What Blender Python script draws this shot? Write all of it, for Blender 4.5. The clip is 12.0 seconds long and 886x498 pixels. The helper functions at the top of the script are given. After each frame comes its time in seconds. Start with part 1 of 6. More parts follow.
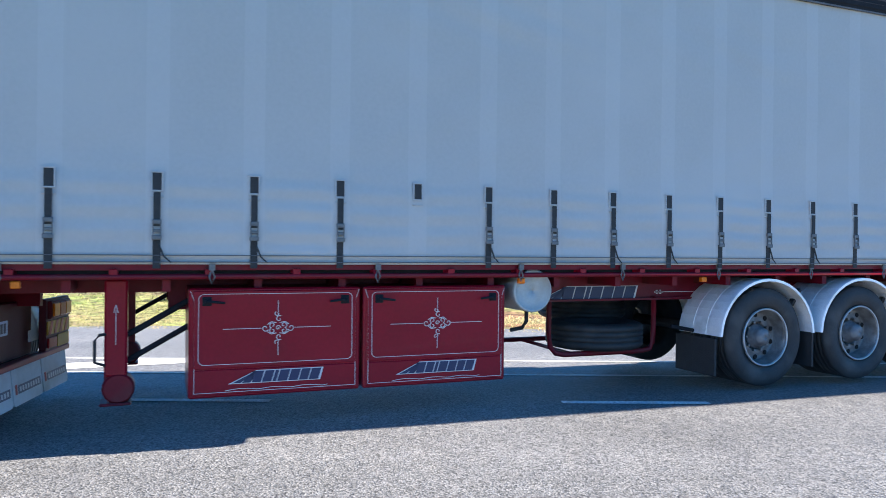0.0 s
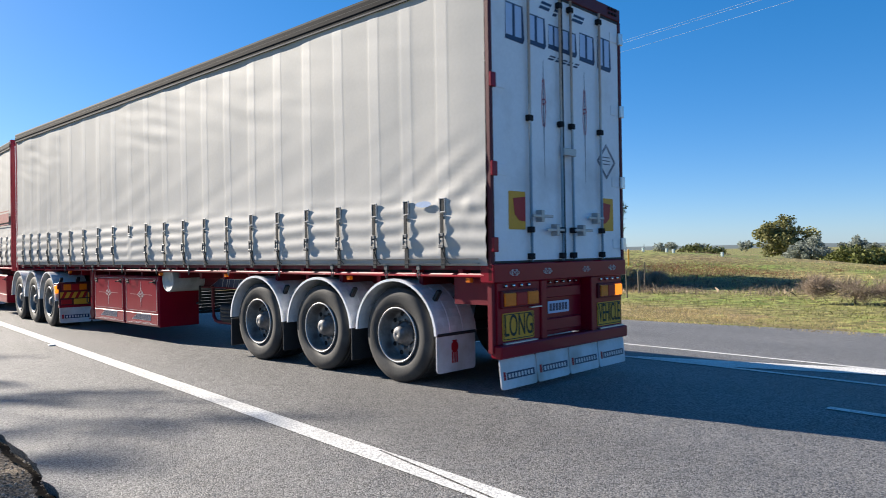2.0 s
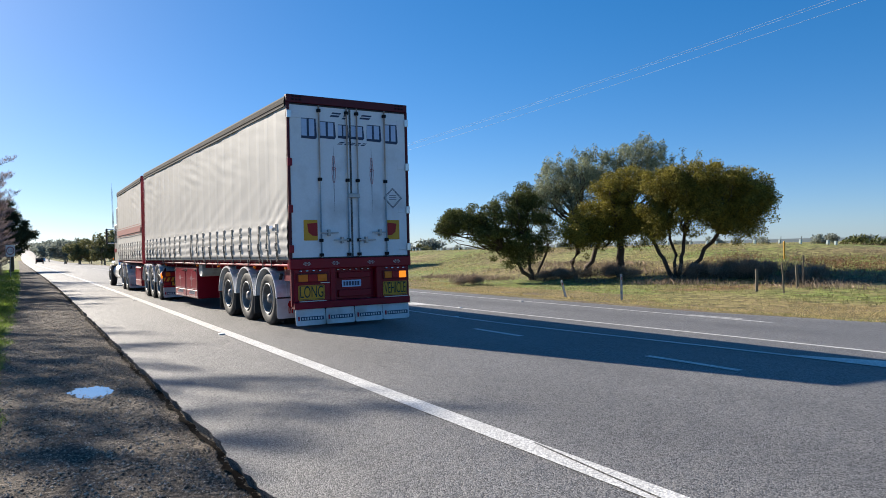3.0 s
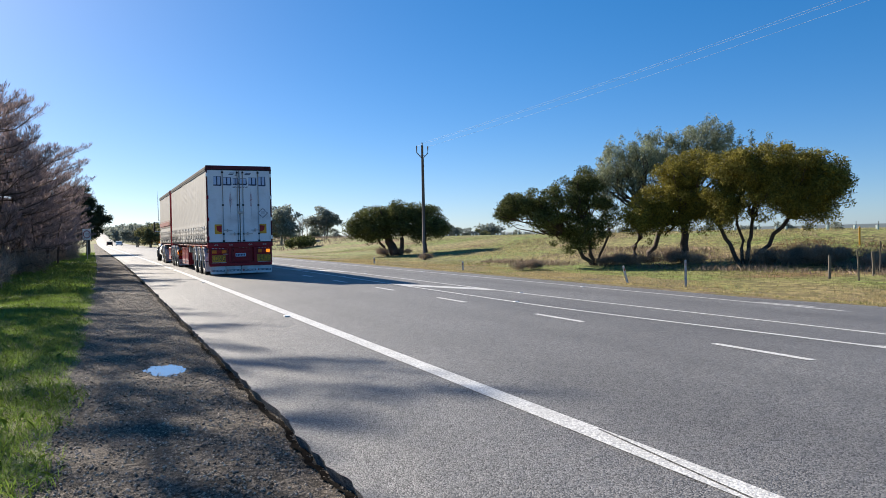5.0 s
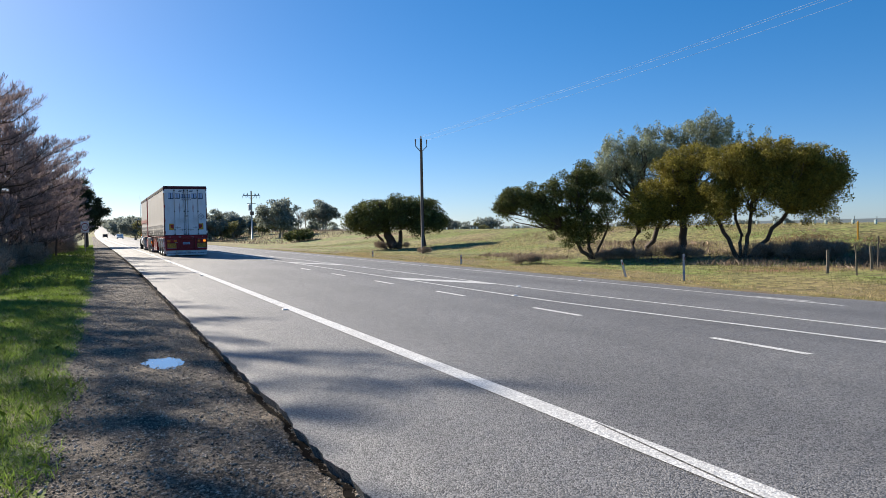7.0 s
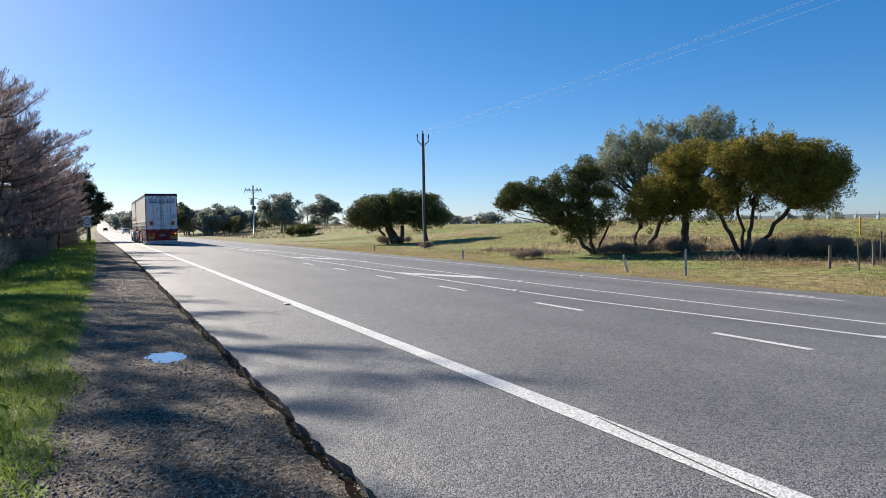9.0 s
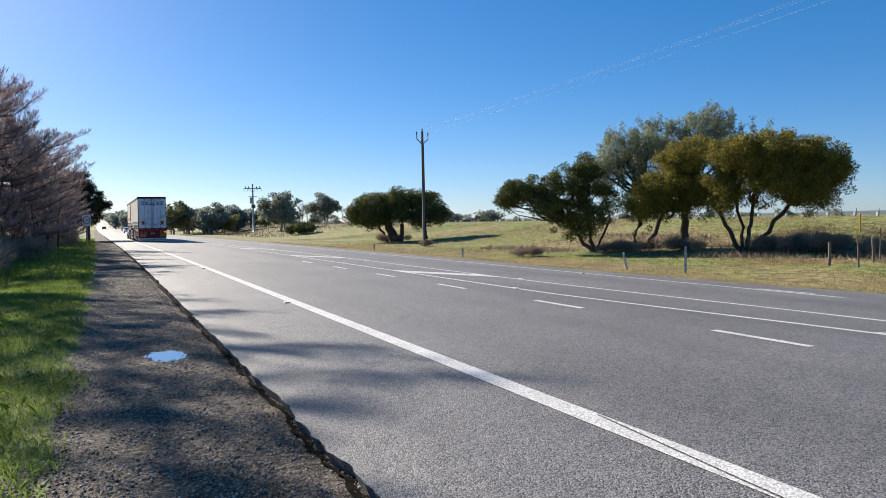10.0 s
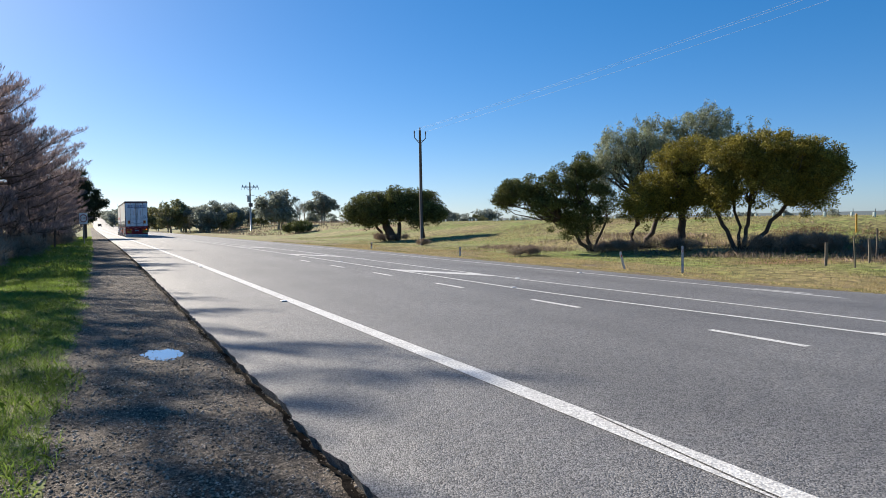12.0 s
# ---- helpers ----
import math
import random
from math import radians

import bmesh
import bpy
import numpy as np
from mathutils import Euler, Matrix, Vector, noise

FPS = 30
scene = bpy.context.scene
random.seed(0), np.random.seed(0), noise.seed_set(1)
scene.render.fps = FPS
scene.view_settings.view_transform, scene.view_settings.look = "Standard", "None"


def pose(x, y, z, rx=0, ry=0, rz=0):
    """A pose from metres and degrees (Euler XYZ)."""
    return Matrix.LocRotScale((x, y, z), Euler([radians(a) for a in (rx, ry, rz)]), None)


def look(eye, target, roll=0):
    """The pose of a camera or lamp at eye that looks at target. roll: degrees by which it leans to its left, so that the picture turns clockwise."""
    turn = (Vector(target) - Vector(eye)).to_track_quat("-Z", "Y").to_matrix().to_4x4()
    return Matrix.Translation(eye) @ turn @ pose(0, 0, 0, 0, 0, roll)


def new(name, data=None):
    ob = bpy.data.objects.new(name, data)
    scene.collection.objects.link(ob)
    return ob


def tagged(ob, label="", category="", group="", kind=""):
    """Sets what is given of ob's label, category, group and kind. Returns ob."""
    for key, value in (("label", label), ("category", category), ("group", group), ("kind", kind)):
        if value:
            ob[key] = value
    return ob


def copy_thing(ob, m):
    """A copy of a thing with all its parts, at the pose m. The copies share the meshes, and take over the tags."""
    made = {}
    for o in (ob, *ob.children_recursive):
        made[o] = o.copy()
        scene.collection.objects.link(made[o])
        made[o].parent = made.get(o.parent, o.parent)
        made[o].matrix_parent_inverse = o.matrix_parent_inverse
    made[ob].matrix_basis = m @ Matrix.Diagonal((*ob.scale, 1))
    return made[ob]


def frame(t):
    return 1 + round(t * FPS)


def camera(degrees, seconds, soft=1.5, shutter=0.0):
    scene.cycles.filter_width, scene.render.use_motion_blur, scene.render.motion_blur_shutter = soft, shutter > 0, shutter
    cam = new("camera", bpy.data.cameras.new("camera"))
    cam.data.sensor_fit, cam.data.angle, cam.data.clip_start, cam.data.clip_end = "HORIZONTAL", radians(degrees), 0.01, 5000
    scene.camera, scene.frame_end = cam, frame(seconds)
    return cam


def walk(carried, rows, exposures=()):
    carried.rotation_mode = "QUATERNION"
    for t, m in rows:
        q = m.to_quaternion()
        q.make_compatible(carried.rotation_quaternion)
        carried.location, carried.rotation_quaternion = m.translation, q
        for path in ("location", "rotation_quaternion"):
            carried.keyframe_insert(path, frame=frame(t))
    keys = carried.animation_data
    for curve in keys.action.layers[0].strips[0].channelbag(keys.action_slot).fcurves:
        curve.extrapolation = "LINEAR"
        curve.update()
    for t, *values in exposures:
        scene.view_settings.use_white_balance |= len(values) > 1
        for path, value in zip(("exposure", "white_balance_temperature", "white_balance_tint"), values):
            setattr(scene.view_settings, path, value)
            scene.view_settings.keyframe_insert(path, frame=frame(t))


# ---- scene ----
# ---------- camera ----------
ROWS = [
    (0, -91.26, -0.06, 0.58), (0.5, -77.13, -0.19, 0.23), (1, -62.30, -0.01, -0.77), (1.5, -50.58, 0.26, -1.11),
    (2, -40.73, 0.22, -0.94), (2.5, -34.08, 0.21, -0.99), (3, -29.93, -0.01, -1.35), (3.5, -27.46, -0.36, -1.21),
    (5.5, -25.20, -1.26, -1.19), (6, -25.25, -1.38, -1.11), (6.5, -25.31, -1.52, -1.08), (7, -25.35, -1.64, -1.05),
    (9, -25.20, -2.05, -0.98), (9.5, -25.20, -2.14, -1.06), (10, -25.22, -2.21, -1.14), (10.5, -25.28, -2.28, -1.07),
    (11, -25.31, -2.28, -1.09), (11.5, -25.37, -2.28, -1.06), (12, -25.43, -2.29, -0.97),
]
EYE, ARM = 1.41, 0.28          # height of the lens, and how far it swings round the one who holds it


LEAN = [(0, 0), (0.5, 0), (1, 0.024), (1.5, 0.04), (2, 0.105), (2.5, 0.037), (3, 0.018), (3.5, 0)]      # the holder sways sideways while turning: seconds, metres


def sway(t):
    return float(np.interp(t, [q[0] for q in LEAN], [q[1] for q in LEAN]))


def aim(t, yaw, pitch, roll):
    a, b = radians(yaw), radians(pitch)
    eye = Vector((-math.sin(a) * ARM + sway(t), math.cos(a) * ARM, EYE))
    way = Vector((-math.sin(a) * math.cos(b), math.cos(a) * math.cos(b), math.sin(b)))
    return look(eye, eye + 10 * way, roll)


cam = camera(63.3, 12.0, soft=0.6, shutter=0.1)
walk(cam, [(t, aim(t, y, p, r)) for t, y, p, r in ROWS],
     [(0, 2.5, 6300, 12), (0.5, 2.65, 6900, 12), (1.0, 2.2, 7000, 12), (1.5, 1.65, 6900, 11), (2.0, 1.33, 6700, 11), (2.5, 1.15, 6700, 11), (3.2, 1.07, 6700, 11), (12, 1.04, 6750, 11)])

# ---------- light ----------
SUN = Vector((-2.78, 9.0, 4.5)).normalized()
world = bpy.data.worlds.new("sky")
scene.world = world
world.use_nodes = True
nt = world.node_tree
sky = nt.nodes.new("ShaderNodeTexSky")
sky.sky_type = "NISHITA"
sky.sun_disc = False
sky.sun_elevation = math.asin(SUN.z)
sky.sun_rotation = math.atan2(SUN.x, SUN.y)
sky.air_density, sky.dust_density, sky.ozone_density, sky.altitude = 0.75, 0.35, 2.0, 300
tint = nt.nodes.new("ShaderNodeMix")
tint.data_type, tint.blend_type = "RGBA", "MULTIPLY"
tint.inputs[0].default_value, tint.inputs[7].default_value = 1.0, (0.80, 0.935, 1.16, 1)
nt.links.new(sky.outputs[0], tint.inputs[6])
deep = nt.nodes.new("ShaderNodeHueSaturation")
deep.inputs["Saturation"].default_value = 1.25
nt.links.new(tint.outputs[2], deep.inputs["Color"])
even = nt.nodes.new("ShaderNodeGamma")
even.inputs[1].default_value = 0.85
nt.links.new(deep.outputs[0], even.inputs[0])
clear = nt.nodes.new("ShaderNodeMix")
clear.data_type, clear.blend_type = "RGBA", "ADD"
clear.inputs[0].default_value, clear.inputs[7].default_value = 1.0, (0.02, 0.24, 0.72, 1)
nt.links.new(even.outputs[0], clear.inputs[6])
nt.links.new(clear.outputs[2], nt.nodes["Background"].inputs[0])
nt.nodes["Background"].inputs[1].default_value = 0.064
lamp = bpy.data.lights.new("sun", "SUN")
lamp.energy, lamp.angle, lamp.color = 5.0, radians(0.53), (1.0, 0.93, 0.82)
new("sun", lamp).matrix_world = look(SUN * 50, (0, 0, 0))


# ---------- materials ----------
def mat(name, base, rough=0.6, metal=0.0, vary=0.15, scale=8.0, fine=60.0, bump=0.1, spec=0.5, dirt=None, dirt_at=0.6, coat=0.0, isle=0.0, thin=0.0):
    """A surface with mottling at two scales, fine relief and optional dirt."""
    m = bpy.data.materials.new(name)
    m.use_nodes = True
    n, l = m.node_tree.nodes, m.node_tree.links
    b = n["Principled BSDF"]
    b.inputs["Roughness"].default_value, b.inputs["Metallic"].default_value = rough, metal
    b.inputs["Specular IOR Level"].default_value = spec
    b.inputs["Coat Weight"].default_value = coat
    tc = n.new("ShaderNodeTexCoord")
    big, small = n.new("ShaderNodeTexNoise"), n.new("ShaderNodeTexNoise")
    for node, s in ((big, scale), (small, fine)):
        node.inputs["Scale"].default_value, node.inputs["Detail"].default_value = s, 5
        l.new(tc.outputs["Object"], node.inputs["Vector"])
    mix = n.new("ShaderNodeMath")
    mix.operation = "ADD"
    l.new(big.outputs[0], mix.inputs[0])
    l.new(small.outputs[0], mix.inputs[1])
    ramp = n.new("ShaderNodeMapRange")
    for i, v in ((1, 0.6), (2, 1.4), (3, 1 - vary), (4, 1 + vary)):
        ramp.inputs[i].default_value = v
    l.new(mix.outputs[0], ramp.inputs[0])
    col = n.new("ShaderNodeVectorMath")
    col.operation = "SCALE"
    col.inputs[0].default_value = base
    l.new(ramp.outputs[0], col.inputs["Scale"])
    out = col.outputs[0]
    if isle:
        geo = n.new("ShaderNodeNewGeometry")
        hue = n.new("ShaderNodeHueSaturation")
        vr = n.new("ShaderNodeMapRange")
        vr.inputs[3].default_value, vr.inputs[4].default_value = 1 - isle, 1 + isle
        l.new(geo.outputs["Random Per Island"], vr.inputs[0])
        l.new(vr.outputs[0], hue.inputs["Value"])
        l.new(out, hue.inputs["Color"])
        out = hue.outputs[0]
    if dirt:
        dn = n.new("ShaderNodeTexNoise")
        dn.inputs["Scale"].default_value, dn.inputs["Detail"].default_value = scale * 0.6, 8
        l.new(tc.outputs["Object"], dn.inputs["Vector"])
        dr = n.new("ShaderNodeMapRange")
        dr.inputs[1].default_value, dr.inputs[2].default_value = dirt_at - 0.12, dirt_at + 0.12
        l.new(dn.outputs[0], dr.inputs[0])
        mx = n.new("ShaderNodeMix")
        mx.data_type = "RGBA"
        mx.inputs[7].default_value = (*dirt, 1)
        l.new(dr.outputs[0], mx.inputs[0])
        l.new(out, mx.inputs[6])
        out = mx.outputs[2]
    l.new(out, b.inputs["Base Color"])
    if bump:
        bp = n.new("ShaderNodeBump")
        bp.inputs["Strength"].default_value, bp.inputs["Distance"].default_value = bump, 0.02
        l.new(small.outputs[0], bp.inputs["Height"])
        l.new(bp.outputs[0], b.inputs["Normal"])
    if thin:
        tr = n.new("ShaderNodeBsdfTranslucent")
        l.new(out, tr.inputs[0])
        ms = n.new("ShaderNodeMixShader")
        ms.inputs[0].default_value = thin
        l.new(b.outputs[0], ms.inputs[1])
        l.new(tr.outputs[0], ms.inputs[2])
        l.new(ms.outputs[0], n["Material Output"].inputs[0])
    return m


def ground_mat(name, a, b2, c, scale, rough=0.95, chips=0.0, chip_scale=90.0, bump=0.4, patch=0.5, spec=0.2, bare=None, lanes=0.0):
    """Ground of three colours: patches of a and b2, with chips or clods of c between."""
    m = bpy.data.materials.new(name)
    m.use_nodes = True
    n, l = m.node_tree.nodes, m.node_tree.links
    b = n["Principled BSDF"]
    b.inputs["Roughness"].default_value, b.inputs["Specular IOR Level"].default_value = rough, spec
    tc = n.new("ShaderNodeTexCoord")
    pn, fn, vo = n.new("ShaderNodeTexNoise"), n.new("ShaderNodeTexNoise"), n.new("ShaderNodeTexVoronoi")
    pn.inputs["Scale"].default_value, pn.inputs["Detail"].default_value = scale, 6
    fn.inputs["Scale"].default_value, fn.inputs["Detail"].default_value = scale * 14, 6
    vo.inputs["Scale"].default_value = chip_scale
    for node in (pn, fn, vo):
        l.new(tc.outputs["Object"], node.inputs["Vector"])
    r1 = n.new("ShaderNodeMapRange")
    r1.inputs[1].default_value, r1.inputs[2].default_value = patch - 0.12, patch + 0.12
    l.new(pn.outputs[0], r1.inputs[0])
    m1 = n.new("ShaderNodeMix")
    m1.data_type = "RGBA"
    m1.inputs[6].default_value, m1.inputs[7].default_value = (*a, 1), (*b2, 1)
    l.new(r1.outputs[0], m1.inputs[0])
    m2 = n.new("ShaderNodeMix")
    m2.data_type = "RGBA"
    m2.inputs[7].default_value = (*c, 1)
    r2 = n.new("ShaderNodeMapRange")
    r2.inputs[1].default_value, r2.inputs[2].default_value = 0.42, 0.68
    l.new(fn.outputs[0], r2.inputs[0])
    l.new(r2.outputs[0], m2.inputs[0])
    l.new(m1.outputs[2], m2.inputs[6])
    out = m2.outputs[2]
    if bare:
        bn, r3, m3 = n.new("ShaderNodeTexNoise"), n.new("ShaderNodeMapRange"), n.new("ShaderNodeMix")
        bn.inputs["Scale"].default_value, bn.inputs["Detail"].default_value = bare[1], 7
        r3.inputs[1].default_value, r3.inputs[2].default_value = bare[2] - 0.05, bare[2] + 0.05
        m3.data_type = "RGBA"
        m3.inputs[7].default_value = (*bare[0], 1)
        l.new(tc.outputs["Object"], bn.inputs["Vector"])
        l.new(bn.outputs[0], r3.inputs[0])
        l.new(r3.outputs[0], m3.inputs[0])
        l.new(out, m3.inputs[6])
        out = m3.outputs[2]
    if lanes:
        # wear that runs along the road
        mp, ln, r4, s4 = n.new("ShaderNodeMapping"), n.new("ShaderNodeTexNoise"), n.new("ShaderNodeMapRange"), n.new("ShaderNodeVectorMath")
        mp.inputs["Scale"].default_value = (0.55, 0.012, 1.0)
        ln.inputs["Scale"].default_value, ln.inputs["Detail"].default_value = 1.0, 4
        for i, v in ((1, 0.35), (2, 0.65), (3, 1 - lanes), (4, 1 + lanes)):
            r4.inputs[i].default_value = v
        s4.operation = "SCALE"
        l.new(tc.outputs["Object"], mp.inputs[0])
        l.new(mp.outputs[0], ln.inputs["Vector"])
        l.new(ln.outputs[0], r4.inputs[0])
        l.new(out, s4.inputs[0])
        l.new(r4.outputs[0], s4.inputs["Scale"])
        out = s4.outputs[0]
    if chips:
        sep = n.new("ShaderNodeSeparateColor")
        l.new(vo.outputs["Color"], sep.inputs[0])
        rv = n.new("ShaderNodeMapRange")
        rv.inputs[3].default_value, rv.inputs[4].default_value = 1 - chips, 1 + chips
        l.new(sep.outputs[0], rv.inputs[0])
        sc = n.new("ShaderNodeVectorMath")
        sc.operation = "SCALE"
        l.new(out, sc.inputs[0])
        l.new(rv.outputs[0], sc.inputs["Scale"])
        out = sc.outputs[0]
    l.new(out, b.inputs["Base Color"])
    bp, bp2 = n.new("ShaderNodeBump"), n.new("ShaderNodeBump")
    bp.inputs["Strength"].default_value, bp.inputs["Distance"].default_value = bump, 0.03
    bp2.inputs["Strength"].default_value, bp2.inputs["Distance"].default_value = bump * 1.2, 0.006
    bp2.invert = True
    l.new(fn.outputs[0], bp.inputs["Height"])
    l.new(vo.outputs["Distance"], bp2.inputs["Height"])
    l.new(bp.outputs[0], bp2.inputs["Normal"])
    l.new(bp2.outputs[0], b.inputs["Normal"])
    return m


ASPHALT = ground_mat("asphalt", (0.106, 0.103, 0.101), (0.142, 0.138, 0.134), (0.125, 0.121, 0.117), 0.3, 0.66, 0.85, 95, 0.65, spec=0.6, lanes=0.16)
PAINT = ground_mat("road paint", (0.72, 0.71, 0.68), (0.6, 0.59, 0.56), (0.42, 0.41, 0.4), 3.0, 0.6, 0.2, 75, 0.3)
GRAVEL = ground_mat("gravel", (0.034, 0.029, 0.025), (0.095, 0.079, 0.065), (0.19, 0.157, 0.125), 1.6, 0.9, 0.9, 110, 1.0, spec=0.12, bare=((0.23, 0.185, 0.135), 0.9, 0.64))
SOIL = ground_mat("grassy soil", (0.085, 0.125, 0.03), (0.17, 0.16, 0.055), (0.10, 0.105, 0.04), 0.5, 0.95, 0.3, 20, 0.8)
FIELD = ground_mat("pasture", (0.15, 0.20, 0.042), (0.24, 0.185, 0.085), (0.18, 0.15, 0.06), 0.11, 0.95, 0.6, 4, 1.0, 0.51, bare=((0.17, 0.085, 0.045), 0.075, 0.63))
VERGE = ground_mat("dry verge", (0.26, 0.205, 0.095), (0.15, 0.135, 0.05), (0.15, 0.105, 0.06), 0.45, 0.95, 0.5, 22, 0.9, bare=((0.16, 0.12, 0.08), 0.8, 0.6))
CURTAIN = mat("pvc curtain", (0.445, 0.432, 0.408), 0.65, 0, 0.05, 1.2, 30, 0.012, spec=0.25, dirt=(0.48, 0.465, 0.44), dirt_at=0.62)
BAND = mat("welded curtain band", (0.468, 0.455, 0.432), 0.6, 0, 0.04, 1.2, 30, 0.01, spec=0.3, dirt=(0.50, 0.485, 0.46), dirt_at=0.64)
WEBBING = mat("grey webbing", (0.035, 0.036, 0.036), 0.9, 0, 0.3, 30, 200, 0.2)
BUCKLE = mat("galvanised buckle", (0.15, 0.15, 0.15), 0.5, 0.6, 0.2, 40)
PLATE = mat("pale plastic surround", (0.42, 0.41, 0.395), 0.5)
RED = mat("maroon paint", (0.235, 0.002, 0.015), 0.34, 0, 0.12, 3, 40, 0.02, coat=0.08, spec=0.22, dirt=(0.17, 0.010, 0.018), dirt_at=0.72)
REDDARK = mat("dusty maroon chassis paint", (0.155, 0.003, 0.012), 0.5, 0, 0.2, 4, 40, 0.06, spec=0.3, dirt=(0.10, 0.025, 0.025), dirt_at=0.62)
PIN = mat("white pinstripe", (0.62, 0.6, 0.59), 0.5, vary=0.05)
BLACK = mat("black rubber", (0.022, 0.022, 0.023), 0.7, 0, 0.3, 10, 80, 0.2)
TYRE = mat("tyre rubber", (0.026, 0.026, 0.026), 0.7, 0, 0.35, 6, 60, 0.12, dirt=(0.065, 0.06, 0.055), dirt_at=0.62)
DARK = mat("dark void", (0.006, 0.006, 0.006), 0.9)
STEEL = mat("dull wheel steel", (0.20, 0.20, 0.195), 0.5, 0.35, 0.3, 12, 60, 0.06, dirt=(0.1, 0.09, 0.085), dirt_at=0.55)
HUB = mat("dull hub metal", (0.20, 0.20, 0.205), 0.55, 0.35, 0.25, 12, dirt=(0.08, 0.075, 0.07), dirt_at=0.55)
CHROME = mat("chrome", (0.75, 0.76, 0.78), 0.12, 1.0, 0.05, 5)
ALLOY = mat("aluminium", (0.68, 0.69, 0.70), 0.35, 0.75, 0.12, 5, 60, 0.04)
GUARD = mat("stainless mudguard", (0.88, 0.88, 0.88), 0.36, 0.2, 0.12, 6, 80, 0.03, dirt=(0.55, 0.53, 0.5), dirt_at=0.62)
ROOFRAIL = mat("weathered dark rail", (0.018, 0.019, 0.022), 0.85, 0.0, 0.3, 5, spec=0.15)
LIP = mat("grey track lip", (0.12, 0.12, 0.125), 0.8, 0.0, 0.3, 5, spec=0.2)
WIRE = mat("pale wire", (0.5, 0.55, 0.62), 0.7)
DOORWHITE = mat("white door panel", (0.72, 0.735, 0.765), 0.42, 0, 0.06, 2, 30, 0.03, dirt=(0.45, 0.45, 0.46), dirt_at=0.66)
BLUE = mat("navy vinyl", (0.012, 0.024, 0.075), 0.4, vary=0.1)
PALEBLUE = mat("pale blue vinyl", (0.42, 0.52, 0.70), 0.4, vary=0.1)
FADED = mat("faded red band", (0.34, 0.13, 0.115), 0.6, vary=0.12)
# darker than RED: header and lead panel colour, and painted-in shade on the posts
MAROON = mat("dark maroon of header and shaded posts", (0.085, 0.007, 0.014), 0.5, 0, 0.2, 4, 40, 0.05, spec=0.3)
YELLOW = mat("yellow reflective sheet", (0.62, 0.30, 0.012), 0.5, vary=0.1)
AMBER = mat("amber lens", (0.78, 0.17, 0.006), 0.3, coat=0.1, spec=0.3)
AMBERLIT = mat("lit amber lens", (0.78, 0.17, 0.006), 0.3, spec=0.3)
AMBERLIT.node_tree.nodes["Principled BSDF"].inputs["Emission Color"].default_value = (1.0, 0.28, 0.02, 1)
AMBERLIT.node_tree.nodes["Principled BSDF"].inputs["Emission Strength"].default_value = 0.5
REDLENS = mat("red lens", (0.36, 0.010, 0.014), 0.4, coat=0.05, spec=0.25)
TANK = mat("pale grey tank paint", (0.40, 0.42, 0.40), 0.5, 0, 0.15, 5, 50, 0.04, dirt=(0.25, 0.24, 0.22), dirt_at=0.62)
FLAP = mat("white mud flap", (0.6, 0.61, 0.63), 0.55, 0, 0.1, 4, 40, 0.05, dirt=(0.4, 0.37, 0.34), dirt_at=0.6)
GLASS = mat("dark glass", (0.02, 0.025, 0.03), 0.05, 0, spec=0.8)
CABWHITE = mat("cream cab paint", (0.68, 0.66, 0.6), 0.3, coat=0.4)
TIMBER = mat("grey timber", (0.16, 0.13, 0.10), 0.9, 0, 0.3, 5, 50, 0.4)
STOBIE = mat("weathered pole", (0.13, 0.11, 0.1), 0.85, 0, 0.25, 3, 40, 0.3)
GALV = mat("galvanised steel", (0.38, 0.38, 0.38), 0.45, 0.6, 0.2, 6)
BARK = mat("grey brown bark", (0.085, 0.062, 0.048), 0.95, 0, 0.35, 5, 40, 0.8)
PALEBARK = mat("pale gum bark", (0.30, 0.26, 0.21), 0.9, 0, 0.3, 3, 30, 0.5)
LEAF_GOLD = mat("golden wattle leaf", (0.22, 0.188, 0.035), 0.7, 0, 0.35, 0.6, 6, 0, isle=0.6, thin=0.22, spec=0.2)
LEAF_OLIVE = mat("olive leaf", (0.12, 0.13, 0.04), 0.7, 0, 0.3, 0.8, 6, 0, isle=0.6, thin=0.18, spec=0.2)
LEAF_GREY = mat("grey green gum leaf", (0.25, 0.27, 0.16), 0.65, 0, 0.25, 0.8, 6, 0, isle=0.6, thin=0.22, spec=0.3)
LEAF_DARK = mat("dark pine needle", (0.042, 0.058, 0.03), 0.7, 0, 0.3, 0.8, 6, 0, isle=0.4, thin=0.2, spec=0.15)
LEAF_MID = mat("yellow green gum leaf", (0.20, 0.195, 0.085), 0.7, 0, 0.35, 0.3, 3, 0, isle=0.5, thin=0.25, spec=0.15)
# gum leaf with the haze of distance mixed into its colour
LEAF_HAZE = mat("gum foliage paled for haze", (0.24, 0.265, 0.225), 0.7, 0, 0.3, 0.4, 3, 0, isle=0.4, thin=0.4, spec=0.15)
TWIG = mat("dry sheoak twig", (0.29, 0.225, 0.215), 0.9, 0, 0.3, 0.5, 6, 0, isle=0.45, thin=0.25)
GRASS = mat("green grass", (0.17, 0.245, 0.042), 0.6, 0, 0.4, 0.7, 5, 0, isle=0.45, thin=0.4)
OLIVEGRASS = mat("yellowing grass", (0.21, 0.215, 0.07), 0.7, 0, 0.4, 0.7, 5, 0, isle=0.5, thin=0.3)
RUST = mat("rusty dead weed", (0.22, 0.10, 0.055), 0.9, 0, 0.3, 0.6, 5, 0, isle=0.4)
STRAW = mat("dry grass", (0.44, 0.35, 0.17), 0.8, 0, 0.3, 0.6, 5, 0, isle=0.4, thin=0.3)
